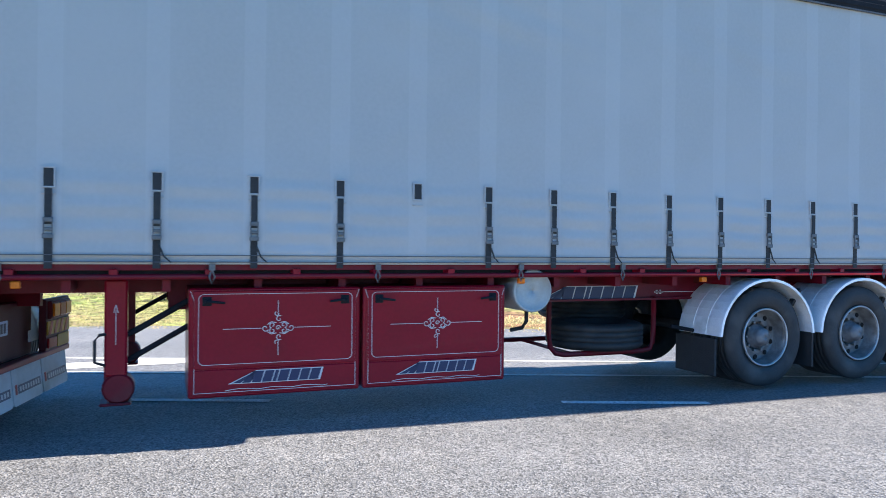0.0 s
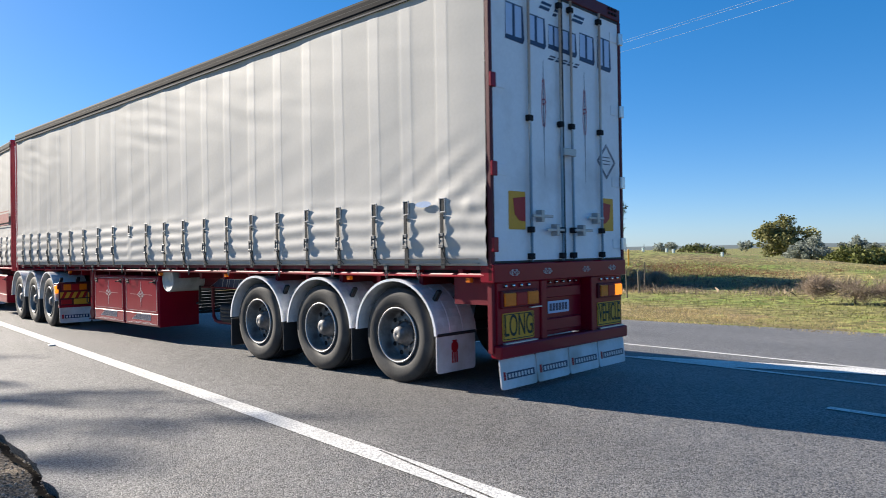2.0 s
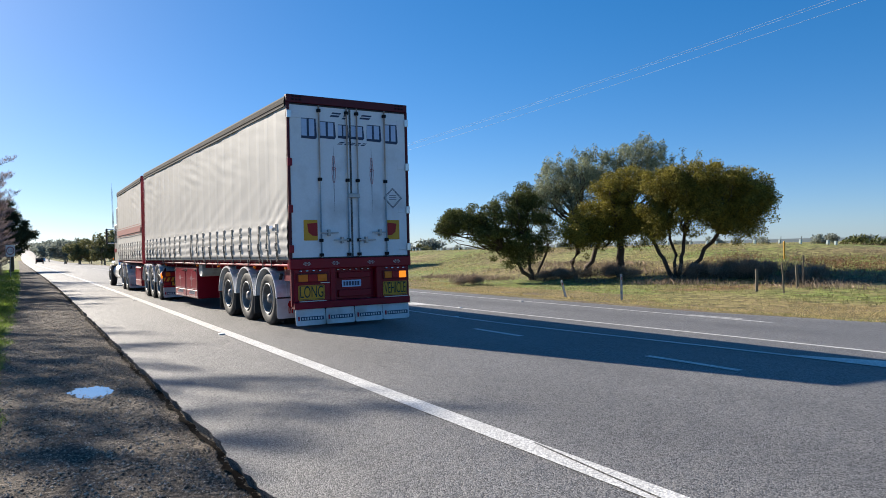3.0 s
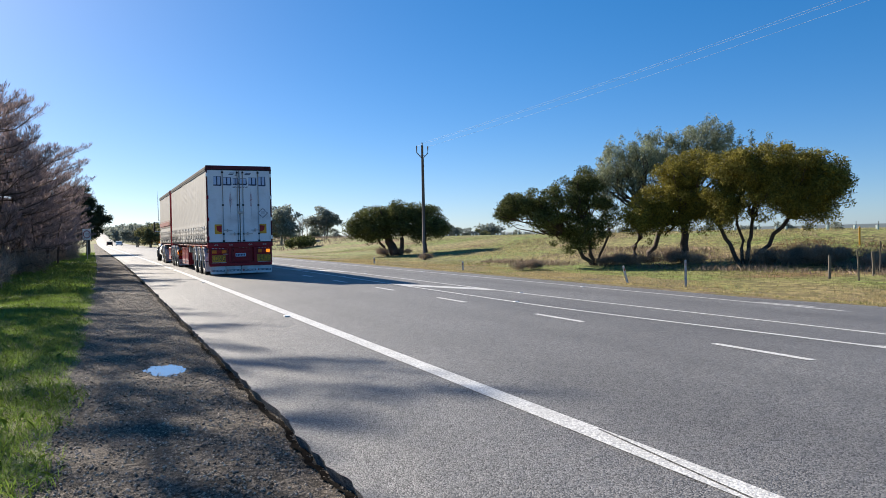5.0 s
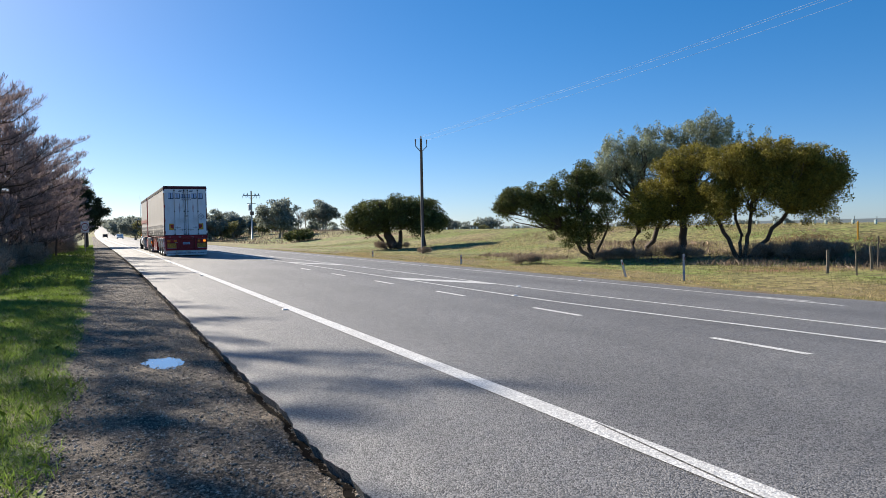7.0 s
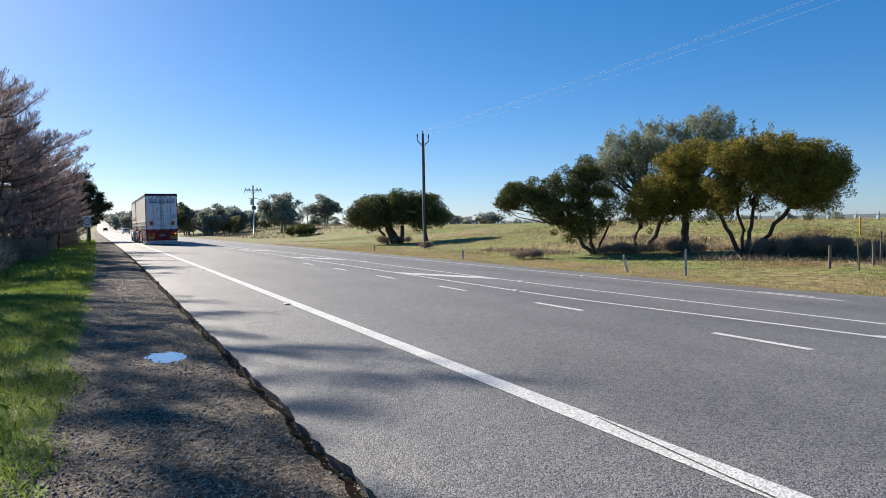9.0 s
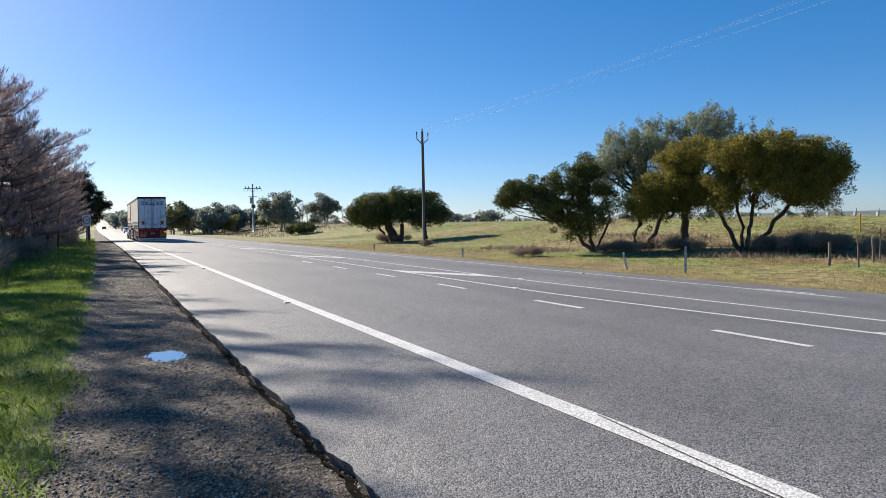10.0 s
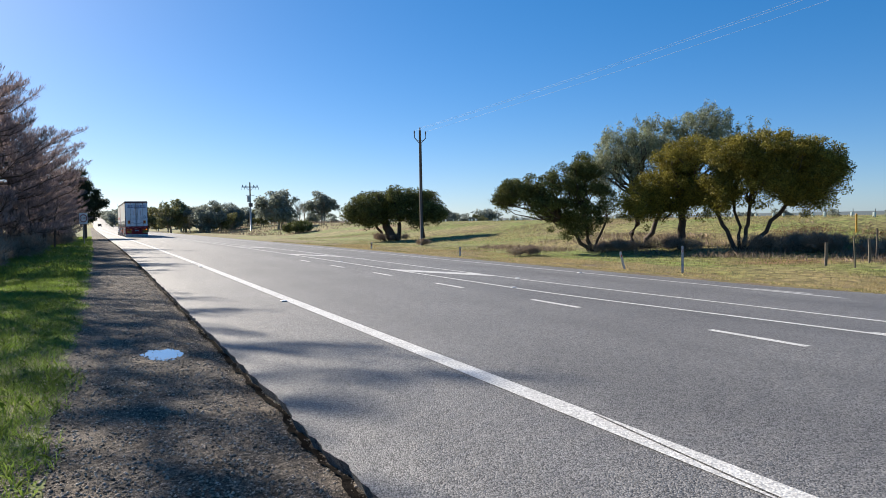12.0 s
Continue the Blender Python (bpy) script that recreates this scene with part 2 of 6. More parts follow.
BRUSH = mat("dead brown scrub", (0.26, 0.20, 0.15), 0.9, 0, 0.3, 0.6, 5, 0, isle=0.45, thin=0.2)
# damp soil, with the shadow under the seal's edge put into its colour
EDGE_SHADE = mat("damp soil blackened for edge shade", (0.012, 0.010, 0.009), 0.95, 0, 0.4, 20, 120, 0.5, spec=0.02)
STONE = mat("gravel stone", (0.29, 0.24, 0.195), 0.8, 0, 0.3, 20, 90, 0.3, isle=0.92, spec=0.4)
WATER = mat("puddle water", (0.09, 0.08, 0.07), 0.03, 0, 0.1, 4, 20, 0.0, spec=1.0, coat=1.0)
SIGNWHITE = mat("white sign sheet", (0.75, 0.75, 0.74), 0.5, vary=0.03)
SIGNRED = mat("red sign ring", (0.22, 0.012, 0.015), 0.5, vary=0.05)
HILL = mat("distant hill", (0.075, 0.10, 0.10), 1.0, 0, 0.2, 0.01, 0.06, 0)


# ---------- mesh helpers ----------
def mesh_of(bm, name, material, smooth=False):
    me = bpy.data.meshes.new(name)
    bm.to_mesh(me)
    bm.free()
    me.materials.append(material)
    if smooth:
        me.shade_smooth()
    return me


def part(name, bm, material, parent, label="", smooth=False, at=None):
    ob = new(name, bm if isinstance(bm, bpy.types.Mesh) else mesh_of(bm, name, material, smooth))
    ob.parent = parent
    if at is not None:
        ob.matrix_basis = at
    return tagged(ob, label)


def thing(name, label, category, group="", kind="", m=None):
    ob = tagged(new(name), label, category, group, kind)
    if m is not None:
        ob.matrix_basis = m
    return ob


def solid(name, bm, material, label, category="", kind="", smooth=False, group="", m=None):
    ob = tagged(new(name, bm if isinstance(bm, bpy.types.Mesh) else mesh_of(bm, name, material, smooth)), label, category, group, kind)
    if m is not None:
        ob.matrix_basis = m
    return ob


def boxes(*rows, bevel=0.0, bm=None):
    bm = bm or bmesh.new()
    for x0, x1, y0, y1, z0, z1 in rows:
        m = Matrix.LocRotScale(((x0 + x1) / 2, (y0 + y1) / 2, (z0 + z1) / 2), None, (abs(x1 - x0), abs(y1 - y0), abs(z1 - z0)))
        made = bmesh.ops.create_cube(bm, size=1, matrix=m)["verts"]
        if bevel:
            bmesh.ops.bevel(bm, geom=list({e for v in made for e in v.link_edges}), offset=bevel, segments=1, affect="EDGES")
    return bm


def tube(pts, r0, r1=None, seg=8, bm=None, cap=True):
    """A round bar along points, tapering from r0 to r1."""
    bm, r1 = bm or bmesh.new(), r0 if r1 is None else r1
    pts = [Vector(p) for p in pts]
    rings = []
    for i, p in enumerate(pts):
        d = (pts[min(i + 1, len(pts) - 1)] - pts[max(i - 1, 0)]).normalized()
        side = d.cross((0, 0, 1)) if abs(d.z) < 0.95 else d.cross((1, 0, 0))
        side.normalize()
        up, r = side.cross(d), r0 + (r1 - r0) * i / (len(pts) - 1)
        rings.append([bm.verts.new(p + r * (math.cos(a) * side + math.sin(a) * up)) for a in (2 * math.pi * k / seg for k in range(seg))])
    for a, b in zip(rings, rings[1:]):
        for k in range(seg):
            bm.faces.new((a[k], a[(k + 1) % seg], b[(k + 1) % seg], b[k]))
    if cap:
        bm.faces.new(rings[0])
        bm.faces.new(rings[-1][::-1])
    return bm


def lathe(profile, seg=40, bm=None, closed=True):
    """Turns a profile of (x, radius) round the x axis."""
    bm = bm or bmesh.new()
    rings = [[bm.verts.new((x, r * math.cos(a), r * math.sin(a))) for a in (2 * math.pi * k / seg for k in range(seg))] for x, r in profile]
    for a, b in zip(rings, rings[1:] + (rings[:1] if closed else [])):
        for k in range(seg):
            bm.faces.new((a[k], a[(k + 1) % seg], b[(k + 1) % seg], b[k]))
    if not closed:
        for ring in (rings[0], rings[-1]):
            bm.faces.new(ring)
    bmesh.ops.recalc_face_normals(bm, faces=bm.faces)
    return bm


def slab(outline, depth, bm=None):
    """A plate from an outline in x and z, from y = 0 to y = -depth."""
    bm = bm or bmesh.new()
    a, b = [bm.verts.new((x, 0, z)) for x, z in outline], [bm.verts.new((x, -depth, z)) for x, z in outline]
    bm.faces.new(a)
    bm.faces.new(b[::-1])
    for i in range(len(a)):
        j = (i + 1) % len(a)
        bm.faces.new((a[i], b[i], b[j], a[j]))
    bmesh.ops.recalc_face_normals(bm, faces=bm.faces)
    return bm


def ribbon(pts, width, bm=None, depth=0.003):
    """A thin raised line through points (x, z) on the plane y = 0."""
    bm = bm or bmesh.new()
    for (x0, z0), (x1, z1) in zip(pts, pts[1:]):
        d = Vector((x1 - x0, z1 - z0))
        if d.length < 1e-6:
            continue
        n = Vector((-d.y, d.x)).normalized() * width / 2
        slab([(x0 + n.x, z0 + n.y), (x0 - n.x, z0 - n.y), (x1 - n.x, z1 - n.y), (x1 + n.x, z1 + n.y)], depth, bm)
    return bm


def rounded(x0, x1, z0, z1, r, seg=4):
    pts = []
    for cx, cz, a0 in ((x1 - r, z1 - r, 0), (x0 + r, z1 - r, 90), (x0 + r, z0 + r, 180), (x1 - r, z0 + r, 270)):
        pts += [(cx + r * math.cos(radians(a0 + 90 * k / seg)), cz + r * math.sin(radians(a0 + 90 * k / seg))) for k in range(seg + 1)]
    return pts


def lettering(text, size, depth=0.004):
    """Raised letters in the plane y = 0, centred, as a mesh."""
    cu = bpy.data.curves.new("lettering", "FONT")
    cu.body, cu.size, cu.extrude, cu.align_x, cu.align_y = text, size, depth / 2, "CENTER", "CENTER"
    tmp = new("lettering", cu)
    bpy.context.view_layer.update()
    me = bpy.data.meshes.new_from_object(tmp.evaluated_get(bpy.context.evaluated_depsgraph_get()))
    bpy.data.objects.remove(tmp)
    me.transform(Matrix.Rotation(radians(90), 4, "X"))
    return me


def from_arrays(name, verts, faces, material):
    me = bpy.data.meshes.new(name)
    me.from_pydata(verts, [], faces)
    me.materials.append(material)
    return me


def smooth_step(a, b, x):
    q = min(max((x - a) / (b - a), 0.0), 1.0)
    return q * q * (3 - 2 * q)


# ---------- the lie of the land ----------
def bend(y):
    """How far the road has swung to its left at y."""
    return -0.00015 * (min(max(y, 20), 60) - 20) ** 2 - 0.012 * max(0, y - 60)


def rise(y):
    return 0.00003 * max(0, y - 260) ** 2 if y < 600 else 3.47 + 0.0204 * (y - 600)


def far_edge(y):
    return 14.6 + 1.2 * smooth_step(14, 4, y) * smooth_step(-10, 0, y)


def terrain(x, y):
    x = x - bend(y)
    z = rise(y) * smooth_step(160, 60, abs(x))
    if x < 1.33:
        dip = 0.038 * math.exp(-(((x - 0.74) / 0.34) ** 2) - ((y - 9.15) / 0.6) ** 2)
        return z - 0.07 - dip - 0.12 * smooth_step(-1, -5, x) - 0.04 * smooth_step(1.12, 1.28, x)
    z -= 0.04 * max(0, min(x, 14.6) - 6.9) + 0.24 * smooth_step(14.9, 17.5, x)
    if x > 20:
        top = 0.5 + 1.3 * smooth_step(12, 34, y)
        z += top * smooth_step(24, 46, x) - (top + 1.2) * smooth_step(48, 85, x)
    return z


def sheet(name, xs, ys, material, label, lift=0.0, rough=0.0, kind="structure", most=99.0):
    verts = [(x + bend(y), y, terrain(min(x, most) + bend(y), y) + lift + (rough * (0.5 * noise.noise((x * 3, y * 3, 0)) + 0.5 * noise.noise((x * 9, y * 9, 5))) if rough else 0)) for y in ys for x in xs]
    n = len(xs)
    faces = [(j * n + i, j * n + i + 1, (j + 1) * n + i + 1, (j + 1) * n + i) for j in range(len(ys) - 1) for i in range(n - 1)]
    return solid(name, from_arrays(name, verts, faces, material), material, label, kind=kind)


def steps(*spans):
    out = []
    for a, b, d in spans:
        out += list(np.arange(a, b, d))
    return [float(v) for v in out] + [float(spans[-1][1])]


YS = steps((-400, -40, 40), (-40, 0, 4), (0, 60, 2), (60, 140, 8), (140, 700, 20), (700, 2600, 190))
# the ground: one sheet to the horizon, with the road laid into it
def ground_lie():
    xs = steps((-2500, -300, 440), (-300, -20, 40), (-20, -2, 2), (-2, 1.2, 0.4), (1.2, 15, 13.8), (15, 60, 1.5), (60, 160, 10), (160, 400, 40), (400, 2800, 400))
    ys = YS
    verts = []
    for y in ys:
        for x in xs:
            z = terrain(x + bend(y), y) - (0.35 if 1.1 < x < 14.6 else 0.16 if -8 < x < 1.3 else 0.012)
            if x > 16:
                z += 0.16 * noise.noise((x * 0.13, y * 0.13, 3)) * smooth_step(16, 20, x)
            verts.append((x + bend(y), y, z))
    n = len(xs)
    faces = [(j * n + i, j * n + i + 1, (j + 1) * n + i + 1, (j + 1) * n + i) for j in range(len(ys) - 1) for i in range(n - 1)]
    me = from_arrays("ground", verts, faces, FIELD)
    me.shade_smooth()
    solid("ground", me, FIELD, "green and straw coloured pasture beside the highway", kind="structure")


ground_lie()


def edge_jag(y):
    """How far the broken edge of the seal stands out at y."""
    return (0.045 * noise.noise((y * 0.9, 4, 0)) + 0.035 * noise.noise((y * 3.4, 9, 0)) + 0.02 * noise.noise((y * 9, 2, 0))) if abs(y) < 140 else 0


def road_lie():
    """The sealed road, with a broken, thick edge along the gravel."""
    ys = steps((-400, -40, 40), (-40, 0, 2), (0, 20, 0.05), (20, 40, 0.12), (40, 140, 1), (140, 700, 20), (700, 2600, 190))
    xs = [1.36, 1.9, 3.2, 5, 6.9, 8.6, 10.4, 12.4, 14.6]
    rows = []
    for y in ys:
        jag = edge_jag(y)
        line = []
        for i, x in enumerate(xs):
            x2 = x + (jag if i == 0 else 0) + (far_edge(y) - 14.6 if i == len(xs) - 1 else 0)
            line.append((x2 + bend(y), y, terrain(max(x, 1.4) + bend(y), y) - (0.012 if i == 0 else 0)))
        rows.append([(line[0][0] + 0.05, y, line[0][2] - 0.13)] + line + [(line[-1][0] + 0.05, y, line[-1][2] - 0.3)])
    verts, n = [v for r in rows for v in r], len(rows[0])
    faces = [(j * n + i, j * n + i + 1, (j + 1) * n + i + 1, (j + 1) * n + i) for j in range(len(ys) - 1) for i in range(n - 1)]
    solid("road", from_arrays("road", verts, faces, ASPHALT), ASPHALT, "grey chip-sealed asphalt highway with a crumbled edge", kind="structure")


road_lie()


def strip(x_at, width, y0, y1, name="edge_line", label="worn white painted line", d=1.0):
    """A painted line along the road; x_at gives its middle at y."""
    ys = steps((y0, y1, d))
    verts, faces = [], []
    for y in ys:
        for s in (-0.5, 0.5):
            x = x_at(y) + s * (width(y) if callable(width) else width)
            verts.append((x + bend(y), y, terrain(x + bend(y), y) + 0.006))
    for j in range(len(ys) - 1):
        faces.append((2 * j, 2 * j + 1, 2 * j + 3, 2 * j + 2))
    solid(name, from_arrays(name, verts, faces, PAINT), PAINT, label, kind="structure")


def old_gap(y):
    """Where the bare seam between the old and the new coat of the edge line runs."""
    return 3.27 - 0.093 * (4.4 - max(y, 2.6))


strip(lambda y: 3.19, 0.20, 4.4, 420, "edge_line", "broad white painted edge line", 2.0)
strip(lambda y: (old_gap(y) + 0.010 + 3.29) / 2, lambda y: 3.28 - old_gap(y), -60, 4.4, "edge_line", "broad white painted edge line", 0.5)
strip(lambda y: (old_gap(y) - 0.010 + 3.09) / 2, lambda y: old_gap(y) - 3.10, -60, 4.4, "edge_line", "older white coat beside the edge line", 0.5)
for k in range(-12, 6):
    strip(lambda y: 6.87, 0.11, 6.82 + 4.04 * k - 1.37, 6.82 + 4.04 * k, "lane_dash", "short white painted dash", 0.7)
strip(lambda y: 7.95 + 0.75 * smooth_step(13, 4, y), 0.12, -40, 300, "median_line", "thin white painted line", 1.0)
strip(lambda y: 9.65 + 0.45 * smooth_step(16, 5, y) - 1.0 * smooth_step(34, 62, y), 0.12, -40, 62, "median_line", "thin white painted line", 1.0)
strip(lambda y: 13.25, 0.12, -60, 420, "edge_line", "thin white painted edge line", 2.0)
strip(lambda y: 13.45 + 1.0 * smooth_step(11.9, 5, y), 0.12, 5.0, 11.9, "edge_line", "white painted line of a widening", 0.5)


def chevron(x0, y0, x1, y1, width):
    verts, faces = [], []
    for k in range(9):
        q = k / 8
        x, y = x0 + q * (x1 - x0), y0 + q * (y1 - y0)
        for s in (-0.5, 0.5):
            verts.append((x + bend(y), y + s * width, terrain(x + bend(y), y) + 0.005))
        if k:
            faces.append((2 * k - 2, 2 * k - 1, 2 * k + 1, 2 * k))
    solid("median_stripe", from_arrays("median_stripe", verts, faces, PAINT), PAINT, "broad white slanting stripe in the painted median", kind="structure")


for y in (-8.2, 4.2, 18.75, 32.1, 45.5):
    chevron(8.0 + 0.7 * smooth_step(13, 4, y), y + 1.2, 9.6 + 0.45 * smooth_step(16, 5, y), y - 1.2, 1.3)
sheet("gravel_shoulder", steps((-0.5, 1.5, 0.05)), steps((-60, 0, 2), (0, 3, 0.5), (3, 20, 0.05), (20, 60, 0.5), (60, 400, 10)), GRAVEL,
      "dark damp gravel shoulder with loose stones", 0.004, 0.016, most=1.3)
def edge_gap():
    """Damp soil where the seal has broken from the gravel, blackened as its shadow line."""
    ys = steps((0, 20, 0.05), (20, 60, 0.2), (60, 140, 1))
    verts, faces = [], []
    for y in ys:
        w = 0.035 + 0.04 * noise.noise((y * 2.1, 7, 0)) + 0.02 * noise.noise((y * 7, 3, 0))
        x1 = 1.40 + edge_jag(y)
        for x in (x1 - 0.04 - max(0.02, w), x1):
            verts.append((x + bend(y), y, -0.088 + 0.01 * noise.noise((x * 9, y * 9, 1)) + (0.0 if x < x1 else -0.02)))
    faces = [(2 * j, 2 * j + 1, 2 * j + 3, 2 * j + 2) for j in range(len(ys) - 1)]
    solid("edge_gap", from_arrays("edge_gap", verts, faces, EDGE_SHADE), EDGE_SHADE, "damp soil along the broken seal, with the edge's shadow line in its colour", kind="structure")


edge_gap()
VERGE_SHEET = sheet("grass_verge", steps((-9, -0.15, 0.35)), steps((-60, 0, 2), (0, 60, 0.5), (60, 400, 10)), SOIL, "green grass verge", 0.008, 0.03)
for v in VERGE_SHEET.data.vertices:
    if v.co.x - bend(v.co.y) > -0.3 and abs(v.co.y) < 62:
        v.co.x += 0.16 * noise.noise((v.co.y * 0.7, 3, 1)) + 0.10 * noise.noise((v.co.y * 2.3, 5, 1)) - 0.05
sheet("roadside_verge", [14.55, 15.2, 16, 17, 18.5, 20.5], steps((-60, 0, 2), (0, 60, 1), (60, 400, 10)), VERGE, "dry and green verge grass", 0.0, 0.03)
# ---------- truck parts ----------
def side(u, v, z):
    """Lays a flat part on a face that looks to the truck's left."""
    return pose(u, v, z, 0, 0, -90)


AXLE_Z = 0.515


def wheel_meshes():
    R = 0.515
    tyre = lathe([(0.03, 0.30), (0.012, 0.36), (0.0, 0.42), (0.012, 0.475), (0.035, 0.503), (0.05, R), (0.088, R), (0.09, R - 0.012), (0.098, R - 0.012), (0.10, R),
                  (0.14, R), (0.142, R - 0.012), (0.15, R - 0.012), (0.152, R), (0.195, R), (0.197, R - 0.012), (0.205, R - 0.012), (0.207, R), (0.24, R), (0.262, 0.5),
                  (0.28, 0.45), (0.275, 0.36), (0.26, 0.30)], 56)
    rim = lathe([(0.018, 0.302), (0.012, 0.295), (0.02, 0.284), (0.05, 0.276), (0.10, 0.262), (0.15, 0.255), (0.165, 0.245), (0.155, 0.20), (0.14, 0.165), (0.15, 0.14), (0.25, 0.14), (0.25, 0.30)], 48)
    hub = lathe([(0.16, 0.135), (0.13, 0.125), (0.12, 0.105), (0.06, 0.095), (0.04, 0.085), (0.02, 0.06), (0.012, 0.0001), (0.16, 0.0001)], 28)
    lip = lathe([(0.016, 0.306), (0.006, 0.299), (0.008, 0.288), (0.022, 0.282), (0.026, 0.290)], 48)
    nuts, holes = bmesh.new(), bmesh.new()
    for k in range(10):
        a = 2 * math.pi * k / 10
        tube([(0.165, 0.153 * math.cos(a), 0.153 * math.sin(a)), (0.112, 0.153 * math.cos(a), 0.153 * math.sin(a))], 0.016, 0.014, 6, nuts)
        a += 0.31
        tube([(0.18, 0.222 * math.cos(a), 0.222 * math.sin(a)), (0.152, 0.222 * math.cos(a), 0.222 * math.sin(a))], 0.026, 0.026, 10, holes)
    return [mesh_of(b, n, m, s) for b, n, m, s in ((tyre, "tyre", TYRE, True), (rim, "wheel", STEEL, True), (hub, "hub_cap", HUB, True), (nuts, "nut_ring", STEEL, False), (holes, "vent_ring", DARK, False), (lip, "rim_lip", GALV, True))]


M_TYRE, M_RIM, M_HUB, M_NUTS, M_HOLES, M_LIP = wheel_meshes()
WHEELS = []          # every wheel, with the pose of its axle end


def wheel(parent, x, y, left=True, dual=True):
    base = pose(x, y, AXLE_Z) if left else pose(x, y, AXLE_Z, 0, 0, 180)
    rim = part("wheel", M_RIM, None, parent, "dull steel wheel with ten hand holes", at=base)
    part("tyre", M_TYRE, None, rim, "worn black tyre")
    if dual:
        part("tyre", M_TYRE, None, rim, "inner twin tyre", at=pose(0.32, 0, 0))
    part("hub_cap", M_HUB, None, rim, "dull metal hub cap")
    part("rim_lip", M_LIP, None, rim, "scuffed bright rim edge")
    tagged(part("nut_ring", M_NUTS, None, rim), kind="stuff")
    tagged(part("vent_ring", M_HOLES, None, rim), kind="stuff")
    WHEELS.append((rim, base, left))


def guard_mesh():
    bm, n = bmesh.new(), 20
    prof = [(-0.012, 0.985), (-0.012, 1.03), (0.004, 1.035), (0.20, 1.022), (0.21, 1.03), (0.22, 1.022), (0.40, 1.022), (0.41, 1.03), (0.42, 1.022), (0.62, 1.022), (0.62, 1.0), (0.02, 1.0)]
    rings = []
    for k in range(n + 1):
        a = radians(2 + 176 * k / n)
        rings.append([bm.verts.new((x, 0.62 * s * math.cos(a), 0.585 * s * math.sin(a) + 0.01)) for x, s in prof])
    m = len(prof)
    for a, b in zip(rings, rings[1:]):
        for k in range(m):
            bm.faces.new((a[k], a[(k + 1) % m], b[(k + 1) % m], b[k]))
    bm.faces.new(rings[0])
    bm.faces.new(rings[-1][::-1])
    bmesh.ops.recalc_face_normals(bm, faces=bm.faces)
    return mesh_of(bm, "mudguard", GUARD)


M_GUARD = guard_mesh()
M_FLAPB = mesh_of(boxes((0.0, 0.6, -0.012, 0.012, -0.36, 0.02), bevel=0.008), "mud_flap", BLACK)
M_STAY = mesh_of(boxes((0.0, 0.06, -0.02, 0.02, -0.05, 0.16), bevel=0.006), "guard_stay", BLACK)


def guard(parent, y, left=True, x=0.0, flap="black"):
    """One wheel's mudguard with the flap behind it."""
    at = pose(x, y, AXLE_Z) if left else pose(x, y, AXLE_Z, 0, 0, 180)
    g = part("mudguard", M_GUARD, None, parent, "bright stainless mudguard with rolled ribs", at=at)
    s = 1 if left else -1
    for q in (0.1, 0.42):
        part("guard_stay", M_STAY, None, g, "black bracket", at=pose(q, -0.47 * s, 0.36, 35 * s, 0, 0))
    if flap == "black":
        part("mud_flap", M_FLAPB, None, g, "black rubber flap", at=pose(0, -0.63 * s, 0.02))
    elif flap == "white":
        f = part("mud_flap", slab(rounded(0.0, 0.6, -0.38, 0.02, 0.04), 0.012), FLAP, g, "pale flap with a red emblem", at=pose(0, -0.62 * s, 0.02))
        em = bmesh.new()
        slab([(0.27 + 0.055 * math.cos(a), -0.12 + 0.06 * math.sin(a)) for a in (2 * math.pi * k / 14 for k in range(14))], 0.004, em)
        for k in range(3):
            slab(rounded(0.225 + 0.034 * k, 0.247 + 0.034 * k, -0.29, -0.17, 0.006, 2), 0.004, em)
        slab(rounded(0.235, 0.305, -0.065, -0.05, 0.005, 2), 0.004, em)
        part("emblem", em, REDLENS, f, at=pose(0, -0.013, 0))
        part("flap_bar", boxes((0.0, 0.6, -0.03, 0.01, 0.0, 0.03), bevel=0.004), BLACK, g, at=pose(0, -0.62 * s, 0.02))


